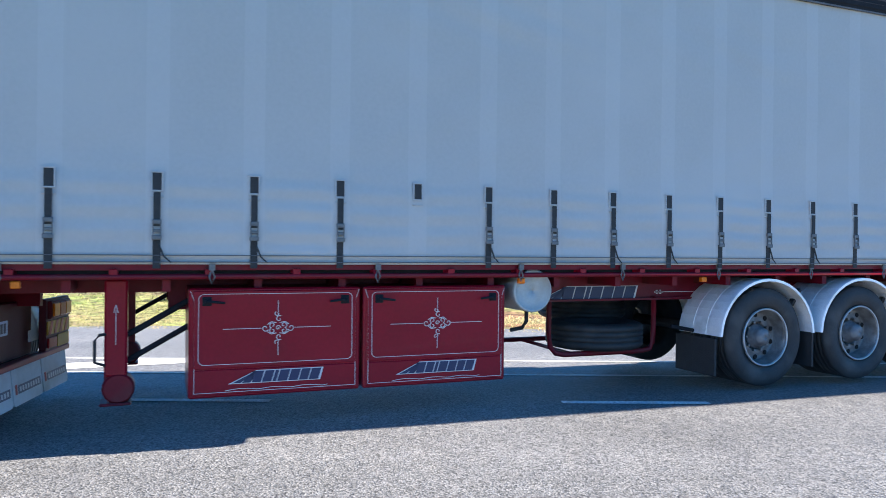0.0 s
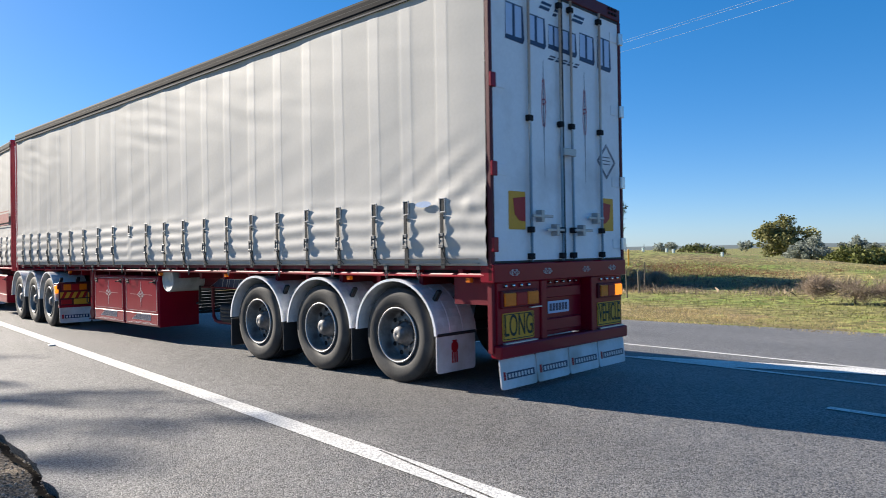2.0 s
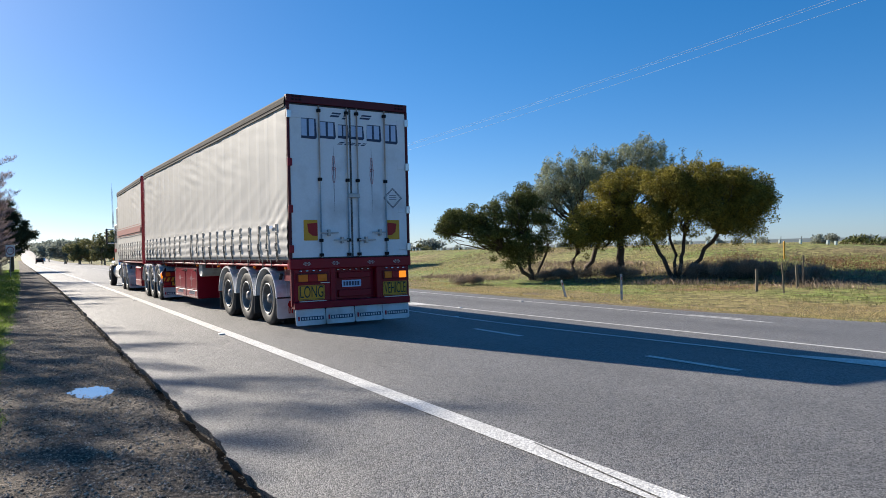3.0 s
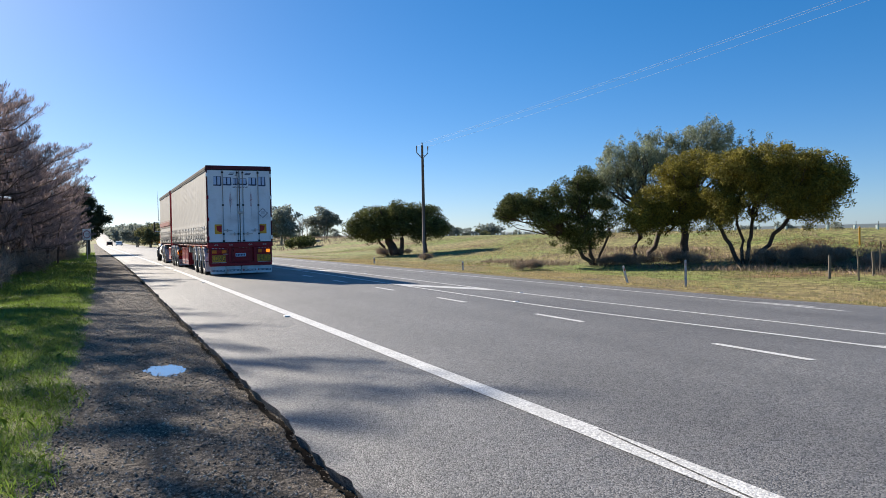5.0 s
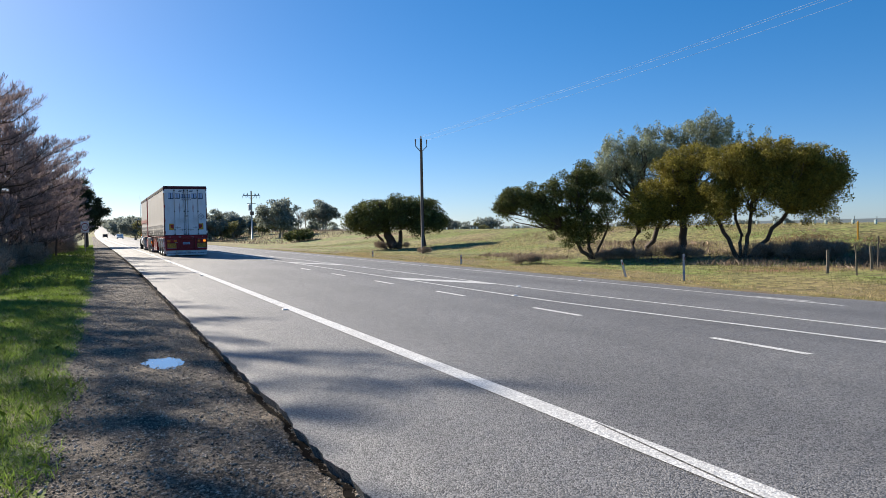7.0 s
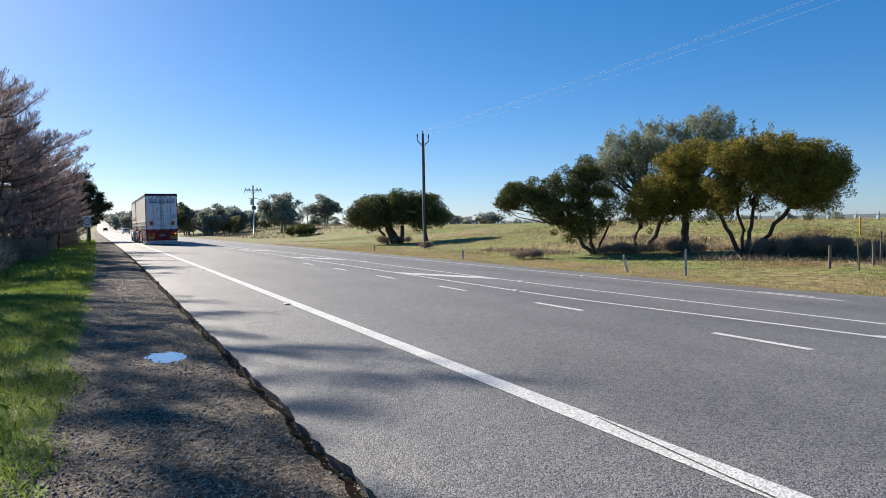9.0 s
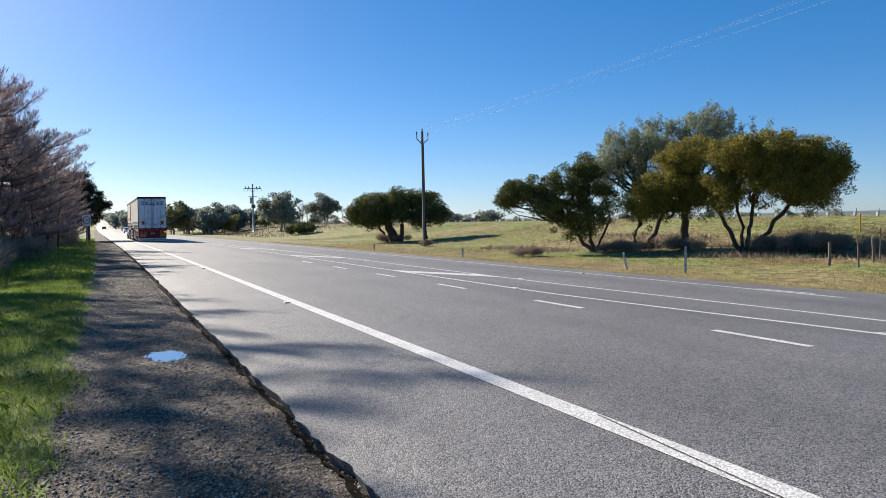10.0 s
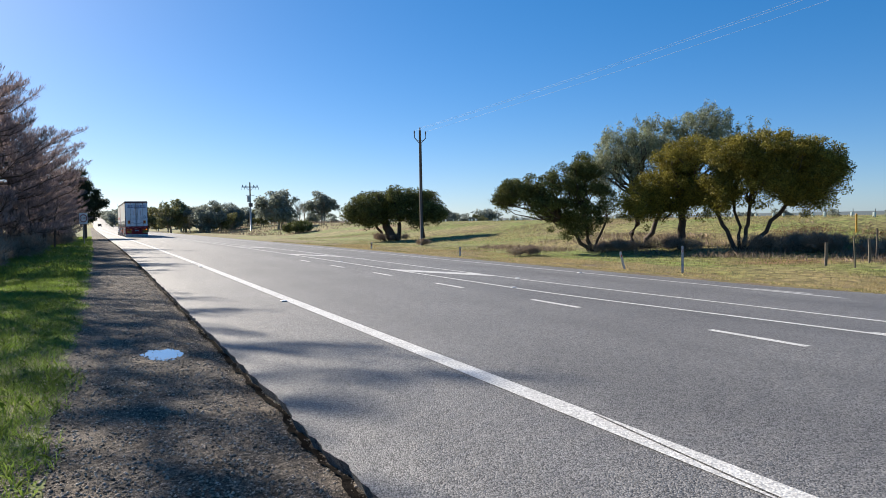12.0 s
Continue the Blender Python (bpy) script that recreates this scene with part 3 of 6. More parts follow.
def curtain_mesh(y0, y1, z0, z1, straps, seed, rear_folds=True):
    """A slack curtain in the plane x = 0, drawn down at each strap; it bellies towards -x."""
    ys = sorted(set([round(float(v), 3) for v in np.arange(y0, y1 - 0.01, 0.045)] + [round(s + e, 3) for s in straps for e in (-0.10, -0.08, -0.07, 0.07, 0.08, 0.10) if y0 < s + e < y1] + [y1]))
    zs = list(np.arange(z0, 2.05, 0.022)) + list(np.arange(2.05, z1 - 0.02, 0.05)) + [z1]
    st = np.array(straps)
    verts = []
    for z in zs:
        low = smooth_step(2.12, 1.75, z) * smooth_step(z0 - 0.02, z0 + 0.12, z)
        for y in ys:
            d = float(np.min(np.abs(st - y)))
            w = 0.0014 * smooth_step(0.10, 0.07, d)
            w += 0.009 * noise.noise((y * 0.5, z * 0.7, seed)) + 0.006 * noise.noise((y * 1.5, z * 1.1, seed + 3))
            # folds that hang between the straps
            ph = 2 * math.pi * (z - 1.30) / 0.172 + 1.2 * noise.noise((y * 0.9, z * 0.5, seed + 7))
            w += low * (0.0065 + 0.004 * noise.noise((y * 1.3, 0, seed))) * math.sin(ph) * smooth_step(0.0, 0.14, d)
            w += low * 0.02
            # drag lines that slant away over the folds
            q = z + 0.32 * y
            slant = smooth_step(1.75, 2.0, z) * smooth_step(3.3, 2.1, z)
            w += slant * 0.0055 * noise.noise((q * 4.5, y * 0.55, seed + 11))
            top = smooth_step(2.7, 3.4, z)
            w += top * 0.012 * noise.noise((y * 0.8 + z, z * 6 - y * 1.4, seed + 5)) * (0.5 + noise.noise((y * 0.35, 1, seed)))
            if rear_folds:
                near = smooth_step(1.9, 0.3, y) * smooth_step(1.6, 2.0, z) * smooth_step(2.7, 2.1, z)
                w += near * 0.0045 * math.sin((z - 0.62 * (1.2 - y)) * 21 + 0.8)
                w += 0.02 * math.exp(-(((y - 0.24) / 0.05) ** 2)) * smooth_step(2.4, 1.9, z) * noise.noise((1, z * 4, 2))
            verts.append((-w, y, z))
    n = len(ys)
    faces = [(j * n + i, (j + 1) * n + i, (j + 1) * n + i + 1, j * n + i + 1) for j in range(len(zs) - 1) for i in range(n - 1)]
    me = from_arrays("curtain", verts, faces, CURTAIN)
    me.materials.append(BAND)
    me.shade_smooth()
    for k, f in enumerate(me.polygons):
        i = k % (n - 1)
        f.material_index = int(float(np.min(np.abs(st - (ys[i] + ys[i + 1]) / 2))) < 0.08)
    return me


def strap_meshes():
    web = boxes((-0.040, -0.034, -0.024, 0.024, 1.55, 1.80), (-0.030, -0.024, -0.027, 0.027, 1.24, 1.47), bevel=0.002)
    slot = bmesh.new()
    boxes((-0.031, -0.018, -0.042, -0.032, 1.815, 1.945), (-0.031, -0.018, 0.032, 0.042, 1.815, 1.945), (-0.031, -0.018, -0.045, 0.045, 1.943, 1.955),
          (-0.031, -0.018, -0.045, 0.045, 1.805, 1.817), (-0.033, -0.018, -0.045, 0.045, 1.762, 1.775), bevel=0.002, bm=slot)
    gap = boxes((-0.027, -0.014, -0.032, 0.032, 1.817, 1.943))
    buck = boxes((-0.052, -0.03, -0.032, 0.032, 1.565, 1.60), (-0.055, -0.035, -0.03, -0.022, 1.46, 1.60), (-0.055, -0.035, 0.022, 0.03, 1.46, 1.60),
                 (-0.060, -0.042, -0.034, 0.034, 1.45, 1.485), (-0.05, -0.035, -0.028, 0.028, 1.505, 1.53), bevel=0.004)
    tail = tube([(-0.042, 0.0, 1.47), (-0.046, -0.02, 1.40), (-0.042, -0.05, 1.33), (-0.034, -0.10, 1.285)], 0.010, 0.005, 5)
    return [mesh_of(b, n, m) for b, n, m in ((web, "strap", WEBBING), (slot, "slot_frame", PLATE), (gap, "strap_slot", WEBBING), (buck, "buckle", BUCKLE), (tail, "strap_tail", WEBBING))]


M_WEB, M_SLOT, M_GAP, M_BUCK, M_TAIL = strap_meshes()


def straps_on(parent, ys, x=0.0, mirrored=False, gone=()):
    for k, y in enumerate(ys):
        at = pose(x, y, 0) if not mirrored else pose(x, y, 0, 0, 0, 180)
        if k in gone:
            f = part("slot_frame", M_SLOT, None, parent, "empty strap slot, its strap missing", at=at)
            part("strap_slot", M_GAP, None, f)
            continue
        w = part("strap", M_WEB, None, parent, "grey webbing tie-down strap", at=at)
        part("slot_frame", M_SLOT, None, w, "pale plastic surround")
        part("strap_slot", M_GAP, None, w)
        part("buckle", M_BUCK, None, w, "galvanised over-centre buckle")
        if k % 3 != 1:
            part("strap_tail", M_TAIL, None, w)


def spiral(cx, cz, r, turn, start, flip=1, n=12):
    return [(cx + flip * r * (1 - 0.72 * k / n) * math.cos(start + turn * k / n), cz + r * (1 - 0.72 * k / n) * math.sin(start + turn * k / n)) for k in range(n + 1)]


def filigree(size, arms=True):
    """A painted scroll ornament in the plane y = 0."""
    bm, s, w = bmesh.new(), size, 0.04 * size
    for fx in (1, -1):
        for fz in (1, -1):
            ribbon([(x, fz * z) for x, z in spiral(fx * 0.33 * s, 0.16 * s, 0.19 * s, 6.2, -1.2, fx)], w, bm)
        ribbon(spiral(fx * 0.74 * s, 0.0, 0.21 * s, 6.0, 3.6, fx), w, bm)
        ribbon([(fx * 0.1 * s, 0.3 * s), (fx * 0.4 * s, 0.36 * s), (fx * 0.62 * s, 0.2 * s)], w, bm)
        ribbon([(fx * 0.1 * s, -0.3 * s), (fx * 0.4 * s, -0.36 * s), (fx * 0.62 * s, -0.2 * s)], w, bm)
    ribbon(spiral(0, 0, 0.15 * s, 7.0, 0.0), w, bm)
    if arms:
        for fz in (1, -1):
            ribbon([(x, fz * z) for x, z in spiral(0.06 * s, 0.52 * s, 0.2 * s, 5.8, 1.0)], w, bm)
            ribbon([(x, fz * z) for x, z in spiral(-0.05 * s, 0.82 * s, 0.15 * s, 5.8, 2.2)], w, bm)
            ribbon([(0, fz * 0.9 * s), (0.0, fz * 1.6 * s)], 0.03 * s, bm)
            ribbon([(fz * 0.95 * s, 0), (fz * 3.1 * s, 0.0)], 0.03 * s, bm)
    return bm


def wordmark(parent, at, length, height):
    """A maker's mark drawn as plain shapes: a navy wedge and slanted blocks with a white edge."""
    L, H = length, height
    lean, e = 0.30 * H, 0.006
    a = part("brand_mark", slab([(-0.03, -e), (L + e, -e), (L + lean + e, H + e), (L * 0.27, H + e)], 0.002), PIN, parent, "navy and white slanted maker's mark", at=at)
    bm = bmesh.new()
    slab([(0.0, 0.0), (L * 0.09, 0.0), (L * 0.28, H), (L * 0.265, H)], 0.002, bm)
    slab([(L * 0.105, 0.0), (L * 0.20, 0.0), (L * 0.20 + lean, H), (L * 0.295, H)], 0.002, bm)
    x = L * 0.215
    for k in range(7):
        w = L * (0.105, 0.105, 0.042, 0.115, 0.11, 0.105, 0.112)[k]
        slab([(x, 0.0), (x + w, 0.0), (x + w + lean, H), (x + lean, H)], 0.002, bm)
        x += w + L * 0.0125
    tagged(part("mark_block", bm, BLUE, a, at=pose(0, -0.003, 0)), kind="stuff")


def toolbox(parent, v0, v1, z0, z1, u=0.08, fancy=True):
    b = part("toolbox", boxes((u, u + 0.7, v0, v1, z0, z1), bevel=0.012), RED, parent, "maroon side toolbox with white pinstripes")
    L = v1 - v0
    part("toolbox_door", boxes((u - 0.012, u + 0.01, v0 + 0.03, v1 - 0.03, z0 + 0.225, z1 - 0.02), bevel=0.006), RED, b)
    part("toolbox_panel", boxes((u - 0.008, u + 0.01, v0 + 0.03, v1 - 0.03, z0 + 0.02, z0 + 0.215), bevel=0.006), RED, b)
    if fancy:
        bm = bmesh.new()
        pts = rounded(-L / 2 + 0.07, L / 2 - 0.07, z0 + 0.255, z1 - 0.045, 0.04)
        ribbon(pts + pts[:1], 0.0035, bm)
        part("pinstripe", bm, PIN, b, at=side(u - 0.0125, (v0 + v1) / 2, 0))
        bm = bmesh.new()
        ribbon([(-L / 2 + 0.012, z1 - 0.02), (-L / 2 + 0.04, z1 - 0.1), (-L / 2 + 0.04, z0 + 0.04), (L / 2 - 0.04, z0 + 0.04), (L / 2 - 0.04, z1 - 0.1), (L / 2 - 0.012, z1 - 0.02)], 0.0035, bm)
        ribbon([(-0.4 + 0.04 * k, z0 + 0.05 + 0.012 * abs(math.sin(k * 0.5))) for k in range(21)], 0.004, bm)
        part("pinstripe", bm, PIN, b, at=side(u - 0.009, (v0 + v1) / 2, 0))
        part("scroll", filigree(0.135), PIN, b, "white painted scrollwork", at=side(u - 0.0125, (v0 + v1) / 2, (z0 + z1) / 2 + 0.105))
        wordmark(b, side(u - 0.009, v0 + L * 0.76, z0 + 0.105), 0.68, 0.088)
    for y in (v0 + 0.13, v1 - 0.13):
        lt = part("latch", boxes((u - 0.022, u - 0.010, y - 0.035, y + 0.035, z1 - 0.135, z1 - 0.065), (u - 0.05, u - 0.02, y - 0.014, y + 0.014, z1 - 0.113, z1 - 0.087), bevel=0.005), ROOFRAIL, b, "black latch plate")
        s = 1 if y > (v0 + v1) / 2 else -1
        part("latch_lever", tube([(u - 0.045, y, z1 - 0.10), (u - 0.055, y - s * 0.05, z1 - 0.102), (u - 0.05, y - s * 0.13, z1 - 0.112)], 0.013, 0.009, 7), ROOFRAIL, lt, "black lever", True)


def lamp_cluster(parent, x0, x1, y, z0, z1, lit=None):
    w = (x1 - x0) / 3
    h = part("lamp_housing", boxes((x0 - 0.02, x1 + 0.02, y - 0.03, y + 0.02, z0 - 0.02, z1 + 0.02), bevel=0.008), REDDARK, parent)
    for k, m in enumerate((AMBER, REDLENS, AMBER)):
        part("lens", boxes((x0 + k * w + 0.004, x0 + (k + 1) * w - 0.004, y - 0.05, y - 0.028, z0, z1), bevel=0.008), AMBERLIT if k == lit else m, h, "lit amber lens" if k == lit else "amber lens" if m is AMBER else "red lens")


def sign_plate(parent, x0, x1, y, z0, z1, text, size):
    p = part("warning_plate", slab(rounded(x0, x1, z0, z1, 0.02), 0.006), YELLOW, parent, "yellow plate with black capitals", at=pose(0, y, 0))
    bm = bmesh.new()
    pts = rounded(x0 + 0.015, x1 - 0.015, z0 + 0.015, z1 - 0.015, 0.015)
    ribbon(pts + pts[:1], 0.008, bm, 0.002)
    part("plate_border", bm, BLACK, p, at=pose(0, -0.0065, 0))
    me = lettering(text, size)
    me.materials.append(BLACK)
    xs = [v.co.x for v in me.vertices]
    wide = max(xs) - min(xs)
    me.transform(Matrix.Diagonal((min(1.3, (x1 - x0 - 0.06) / wide), 1, (z1 - z0 - 0.06) / (max(v.co.z for v in me.vertices) - min(v.co.z for v in me.vertices)), 1)))
    part("lettering", me, None, p, at=pose((x0 + x1) / 2, -0.0085, (z0 + z1) / 2))


def rear_flap(parent, x0, x1, y, z0, z1):
    f = part("rear_flap", slab(rounded(x0, x1, z0, z1, 0.035), 0.012), FLAP, parent, "white rear flap with a dark maker's bar", at=pose(0, y, 0, -6, 0, 0))
    w = x1 - x0
    part("brand_bar", slab([(x0 + 0.16 * w, z0 + 0.09), (x1 - 0.06 * w, z0 + 0.09), (x1 - 0.06 * w, z0 + 0.16), (x0 + 0.16 * w, z0 + 0.16)], 0.002), BLUE, f, at=pose(0, -0.013, 0))
    bm = bmesh.new()
    for k in range(8):
        x = x0 + w * (0.20 + 0.09 * k)
        slab([(x, z0 + 0.105), (x + 0.05 * w, z0 + 0.105), (x + 0.05 * w, z0 + 0.145), (x, z0 + 0.145)], 0.001, bm)
    tagged(part("mark_block", bm, PIN, f, at=pose(0, -0.016, 0)), kind="stuff")
    part("emblem", slab([(x0 + 0.07 * w, z0 + 0.09), (x0 + 0.13 * w, z0 + 0.09), (x0 + 0.13 * w, z0 + 0.17), (x0 + 0.07 * w, z0 + 0.17)], 0.002), REDLENS, f, at=pose(0, -0.013, 0))


STRAPS = [0.586, 1.114, 1.622, 2.252, 2.873, 3.502, 4.122, 4.75, 5.383, 6.025, 6.66, 7.308, 7.963, 8.624, 9.297, 9.991, 10.694, 11.32, 11.93, 12.5, 13.0, 13.5]
LEN = 14.0


def deck(parent, y0, y1, x0=0.0, x1=2.5, rail=True):
    """Floor, side rails with their stubs, roof and the four top rails of a curtain-sided body."""
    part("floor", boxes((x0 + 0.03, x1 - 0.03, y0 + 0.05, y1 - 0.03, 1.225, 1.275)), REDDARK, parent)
    part("roof", boxes((x0 + 0.075, x1 - 0.075, y0 + 0.02, y1 - 0.02, 4.20, 4.25)), DOORWHITE, parent, "white roof skin")
    for x in (x0, x1):
        s = 1 if x == x0 else -1
        prof = [(-0.016, 4.07), (-0.018, 4.11), (-0.026, 4.125), (-0.026, 4.17), (-0.014, 4.18), (-0.014, 4.225), (0.0, 4.255), (0.07, 4.265), (0.07, 4.07)]
        bm = bmesh.new()
        a, b = ([bm.verts.new((x + s * u, y, z)) for u, z in prof] for y in (y0 + 0.01, y1 - 0.01))
        for k in range(len(prof)):
            bm.faces.new((a[k], a[(k + 1) % len(prof)], b[(k + 1) % len(prof)], b[k]))
        bm.faces.new(a), bm.faces.new(b)
        bmesh.ops.recalc_face_normals(bm, faces=bm.faces)
        part("roof_rail", bm, ROOFRAIL, parent, "weathered dark curtain track")
        part("track_lip", boxes((x - s * 0.024, x - s * 0.012, y0 + 0.02, y1 - 0.02, 4.066, 4.084)), LIP, parent)
        part("side_rail", tube([(x + s * 0.02, y0 + 0.04, 1.178), (x + s * 0.02, y1 - 0.05, 1.178)], 0.022, seg=8), REDDARK, parent, "red rope rail", True)
        part("coaming", boxes((x + s * 0.13, x + s * 0.17, y0 + 0.03, y1 - 0.03, 1.15, 1.245)), ROOFRAIL, parent)
        n = int((y1 - y0) / 0.66)
        for k in range(n):
            y = y0 + 0.35 + 0.66 * k
            part("rail_stub", boxes((x + s * 0.005, x + s * 0.14, y - 0.03, y + 0.03, 1.18, 1.236), bevel=0.004), RED, parent)


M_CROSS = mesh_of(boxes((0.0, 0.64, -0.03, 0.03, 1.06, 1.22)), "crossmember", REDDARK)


def back_doors(parent):
    """The pair of rear doors with lock bars, handles, hinges and painted lettering blocks."""
    part("rear_header", boxes((0.0, 2.5, -0.03, 0.08, 4.135, 4.285), bevel=0.01), MAROON, parent, "dark maroon rear header")
    for x0 in (0.10, 2.22):
        for k in range(6):
            x, z = x0 + 0.07 * (k % 3), 4.18 + 0.055 * (k // 3)
            part("header_lamp", boxes((x, x + 0.045, -0.045, -0.03, z, z + 0.03), bevel=0.006), ROOFRAIL, parent, "small dark clearance lamp")
    for x0 in (0.0, 2.45):
        # the deep shade on the posts' rear face is put into this darker maroon
        part("corner_post", boxes((x0, x0 + 0.05, -0.032, 0.02, 1.12, 4.135), bevel=0.006), MAROON, parent, "maroon corner post")
    for i, (x0, x1) in enumerate(((0.055, 1.245), (1.255, 2.445))):
        d = part("door", boxes((x0, x1, -0.02, 0.03, 1.29, 4.125), bevel=0.006), DOORWHITE, parent, "white painted rear door")
        part("door_seal", boxes((x0, x1, -0.026, -0.02, 1.29, 1.31), (x0, x1, -0.026, -0.02, 4.10, 4.125), (x1 - 0.012 if i == 0 else x0, x1 if i == 0 else x0 + 0.012, -0.026, -0.02, 1.31, 4.10)), BLACK, d)
        for x in ((0.61, 1.17) if i == 0 else (1.38, 1.97)):
            bar = part("lock_bar", tube([(x, -0.055, 1.30), (x, -0.055, 4.12)], 0.015, seg=8), GALV, d, "steel lock bar", True)
            for z in (1.35, 1.62, 2.75, 4.02):
                part("bar_guide", boxes((x - 0.035, x + 0.035, -0.075, -0.02, z - 0.03, z + 0.03), bevel=0.005), ROOFRAIL, bar)
            s = 1 if x < 1.2 and x < 0.9 or x > 1.2 and x < 1.5 else -1
            z = 1.76 if abs(x - 1.29) > 0.4 else 1.62
            part("handle", boxes((x - 0.02, x + s * 0.33, -0.095, -0.078, z - 0.014, z + 0.014), (x + s * 0.12, x + s * 0.17, -0.10, -0.02, z - 0.06, z + 0.06), bevel=0.004), GALV, bar, "lever handle")
        hx = 0.045 if i == 0 else 2.455
        for z in (1.47, 2.20, 3.05, 3.92):
            s = 1 if i == 0 else -1
            h = part("hinge", boxes((hx - s * 0.05, hx + s * 0.03, -0.06, -0.03, z - 0.07, z + 0.07), bevel=0.006), RED if z < 3.2 and i == 0 else ALLOY, d, "hinge")
            part("hinge_plate", boxes((hx + s * 0.04, hx + s * 0.20, -0.028, -0.02, z - 0.055, z + 0.055), bevel=0.003), DOORWHITE, h)
        xr = (0.28, 0.55) if i == 0 else (2.0, 2.27)
        pl = part("reflector_plate", slab(rounded(*xr, 1.62, 2.0, 0.015), 0.004), YELLOW, d, "yellow and red marker plate", at=pose(0, -0.021, 0))
        m = 1 if i == 0 else -1
        c = (xr[0] + xr[1]) / 2
        part("red_patch", slab([(c - m * 0.07, 1.93), (c - m * 0.045, 1.77), (c + m * 0.03, 1.71), (c + m * 0.13, 1.70), (c + m * 0.13, 1.95)], 0.002), REDLENS, pl, at=pose(0, -0.005, 0))
        # a slender painted flourish down the door
        bm = bmesh.new()
        x = 0.90 if i == 0 else 1.69
        slab([(x, 3.40), (x + 0.008, 2.9), (x, 2.15), (x - 0.008, 2.9)], 0.002, bm)
        part("pinstripe", bm, BLUE, d, at=pose(0, -0.021, 0))
        bm = bmesh.new()
        for k in (-1, 1):
            ribbon([(x + k * 0.012, 3.2), (x + k * 0.03, 3.0), (x + k * 0.035, 2.85), (x + k * 0.015, 2.7)], 0.008, bm, 0.002)
        ribbon(spiral(x, 2.95, 0.045, 6.5, 0), 0.010, bm, 0.002)
        part("flourish", bm, REDLENS, d, at=pose(0, -0.021, 0))
    # painted name: plain blocks of its size, arched in height
    for k, (x0, x1) in enumerate(((0.27, 0.58), (0.64, 0.96), (1.00, 1.23), (1.27, 1.55), (1.60, 1.92), (1.98, 2.28))):
        mid = abs(k - 2.5) / 2.5
        z0, z1, w = 3.50 + 0.05 * (1 - mid), 3.78 + 0.09 * mid, x1 - x0
        sh = part("name_block", slab([(x0, z0), (x1 - 0.03, z0 - 0.01), (x1, z0 + 0.03), (x1 - 0.02, z1), (x0 + 0.01, z1)], 0.003), BLUE, parent, "navy painted bar of a name", at=pose(0, -0.021, 0))
        for q0, q1 in ((0.02, 0.36), (0.50, 0.84)):
            part("name_face", slab([(x0 + q0 * w, z0 + 0.045), (x0 + q1 * w, z0 + 0.045), (x0 + q1 * w, z1 - 0.015), (x0 + q0 * w, z1 - 0.015)], 0.002), PALEBLUE, sh, at=pose(0, -0.0035, 0))
    bm = bmesh.new()
    for x0, x1, z in ((0.84, 1.02, 3.93), (1.08, 1.15, 3.90), (1.45, 1.66, 3.93), (0.98, 1.08, 3.42), (1.12, 1.20, 3.42), (1.23, 1.31, 3.42), (1.34, 1.42, 3.42), (1.46, 1.54, 3.42)):
        h = 0.10 if z > 3.5 else 0.06
        slab([(x0, z), (x1, z), (x1 + 0.03, z + h * 0.35), (x0 + 0.03, z + h * 0.35)], 0.002, bm)
        slab([(x0 + 0.04, z + h * 0.55), (x1 + 0.04, z + h * 0.55), (x1 + 0.06, z + h * 0.85), (x0 + 0.06, z + h * 0.85)], 0.002, bm)
    tagged(part("name_bar", bm, BLUE, parent, "thin navy bars of small writing", at=pose(0, -0.021, 0)), kind="stuff")
    dm = bmesh.new()
    for r in (0.20, 0.175):
        ribbon([(2.14, 2.43 + r), (2.14 + r, 2.43), (2.14, 2.43 - r), (2.14 - r, 2.43), (2.14, 2.43 + r)], 0.010, dm, 0.002)
    for k in range(3):
        ribbon([(2.06, 2.40 + 0.04 * k), (2.22, 2.40 + 0.04 * k)], 0.010, dm, 0.002)
    part("diamond_sign", dm, BLUE, parent, "diamond outline painted on the door", at=pose(0, -0.021, 0))
    part("centre_lock", boxes((1.17, 1.40, -0.09, -0.05, 2.42, 2.50), bevel=0.006), GALV, parent)


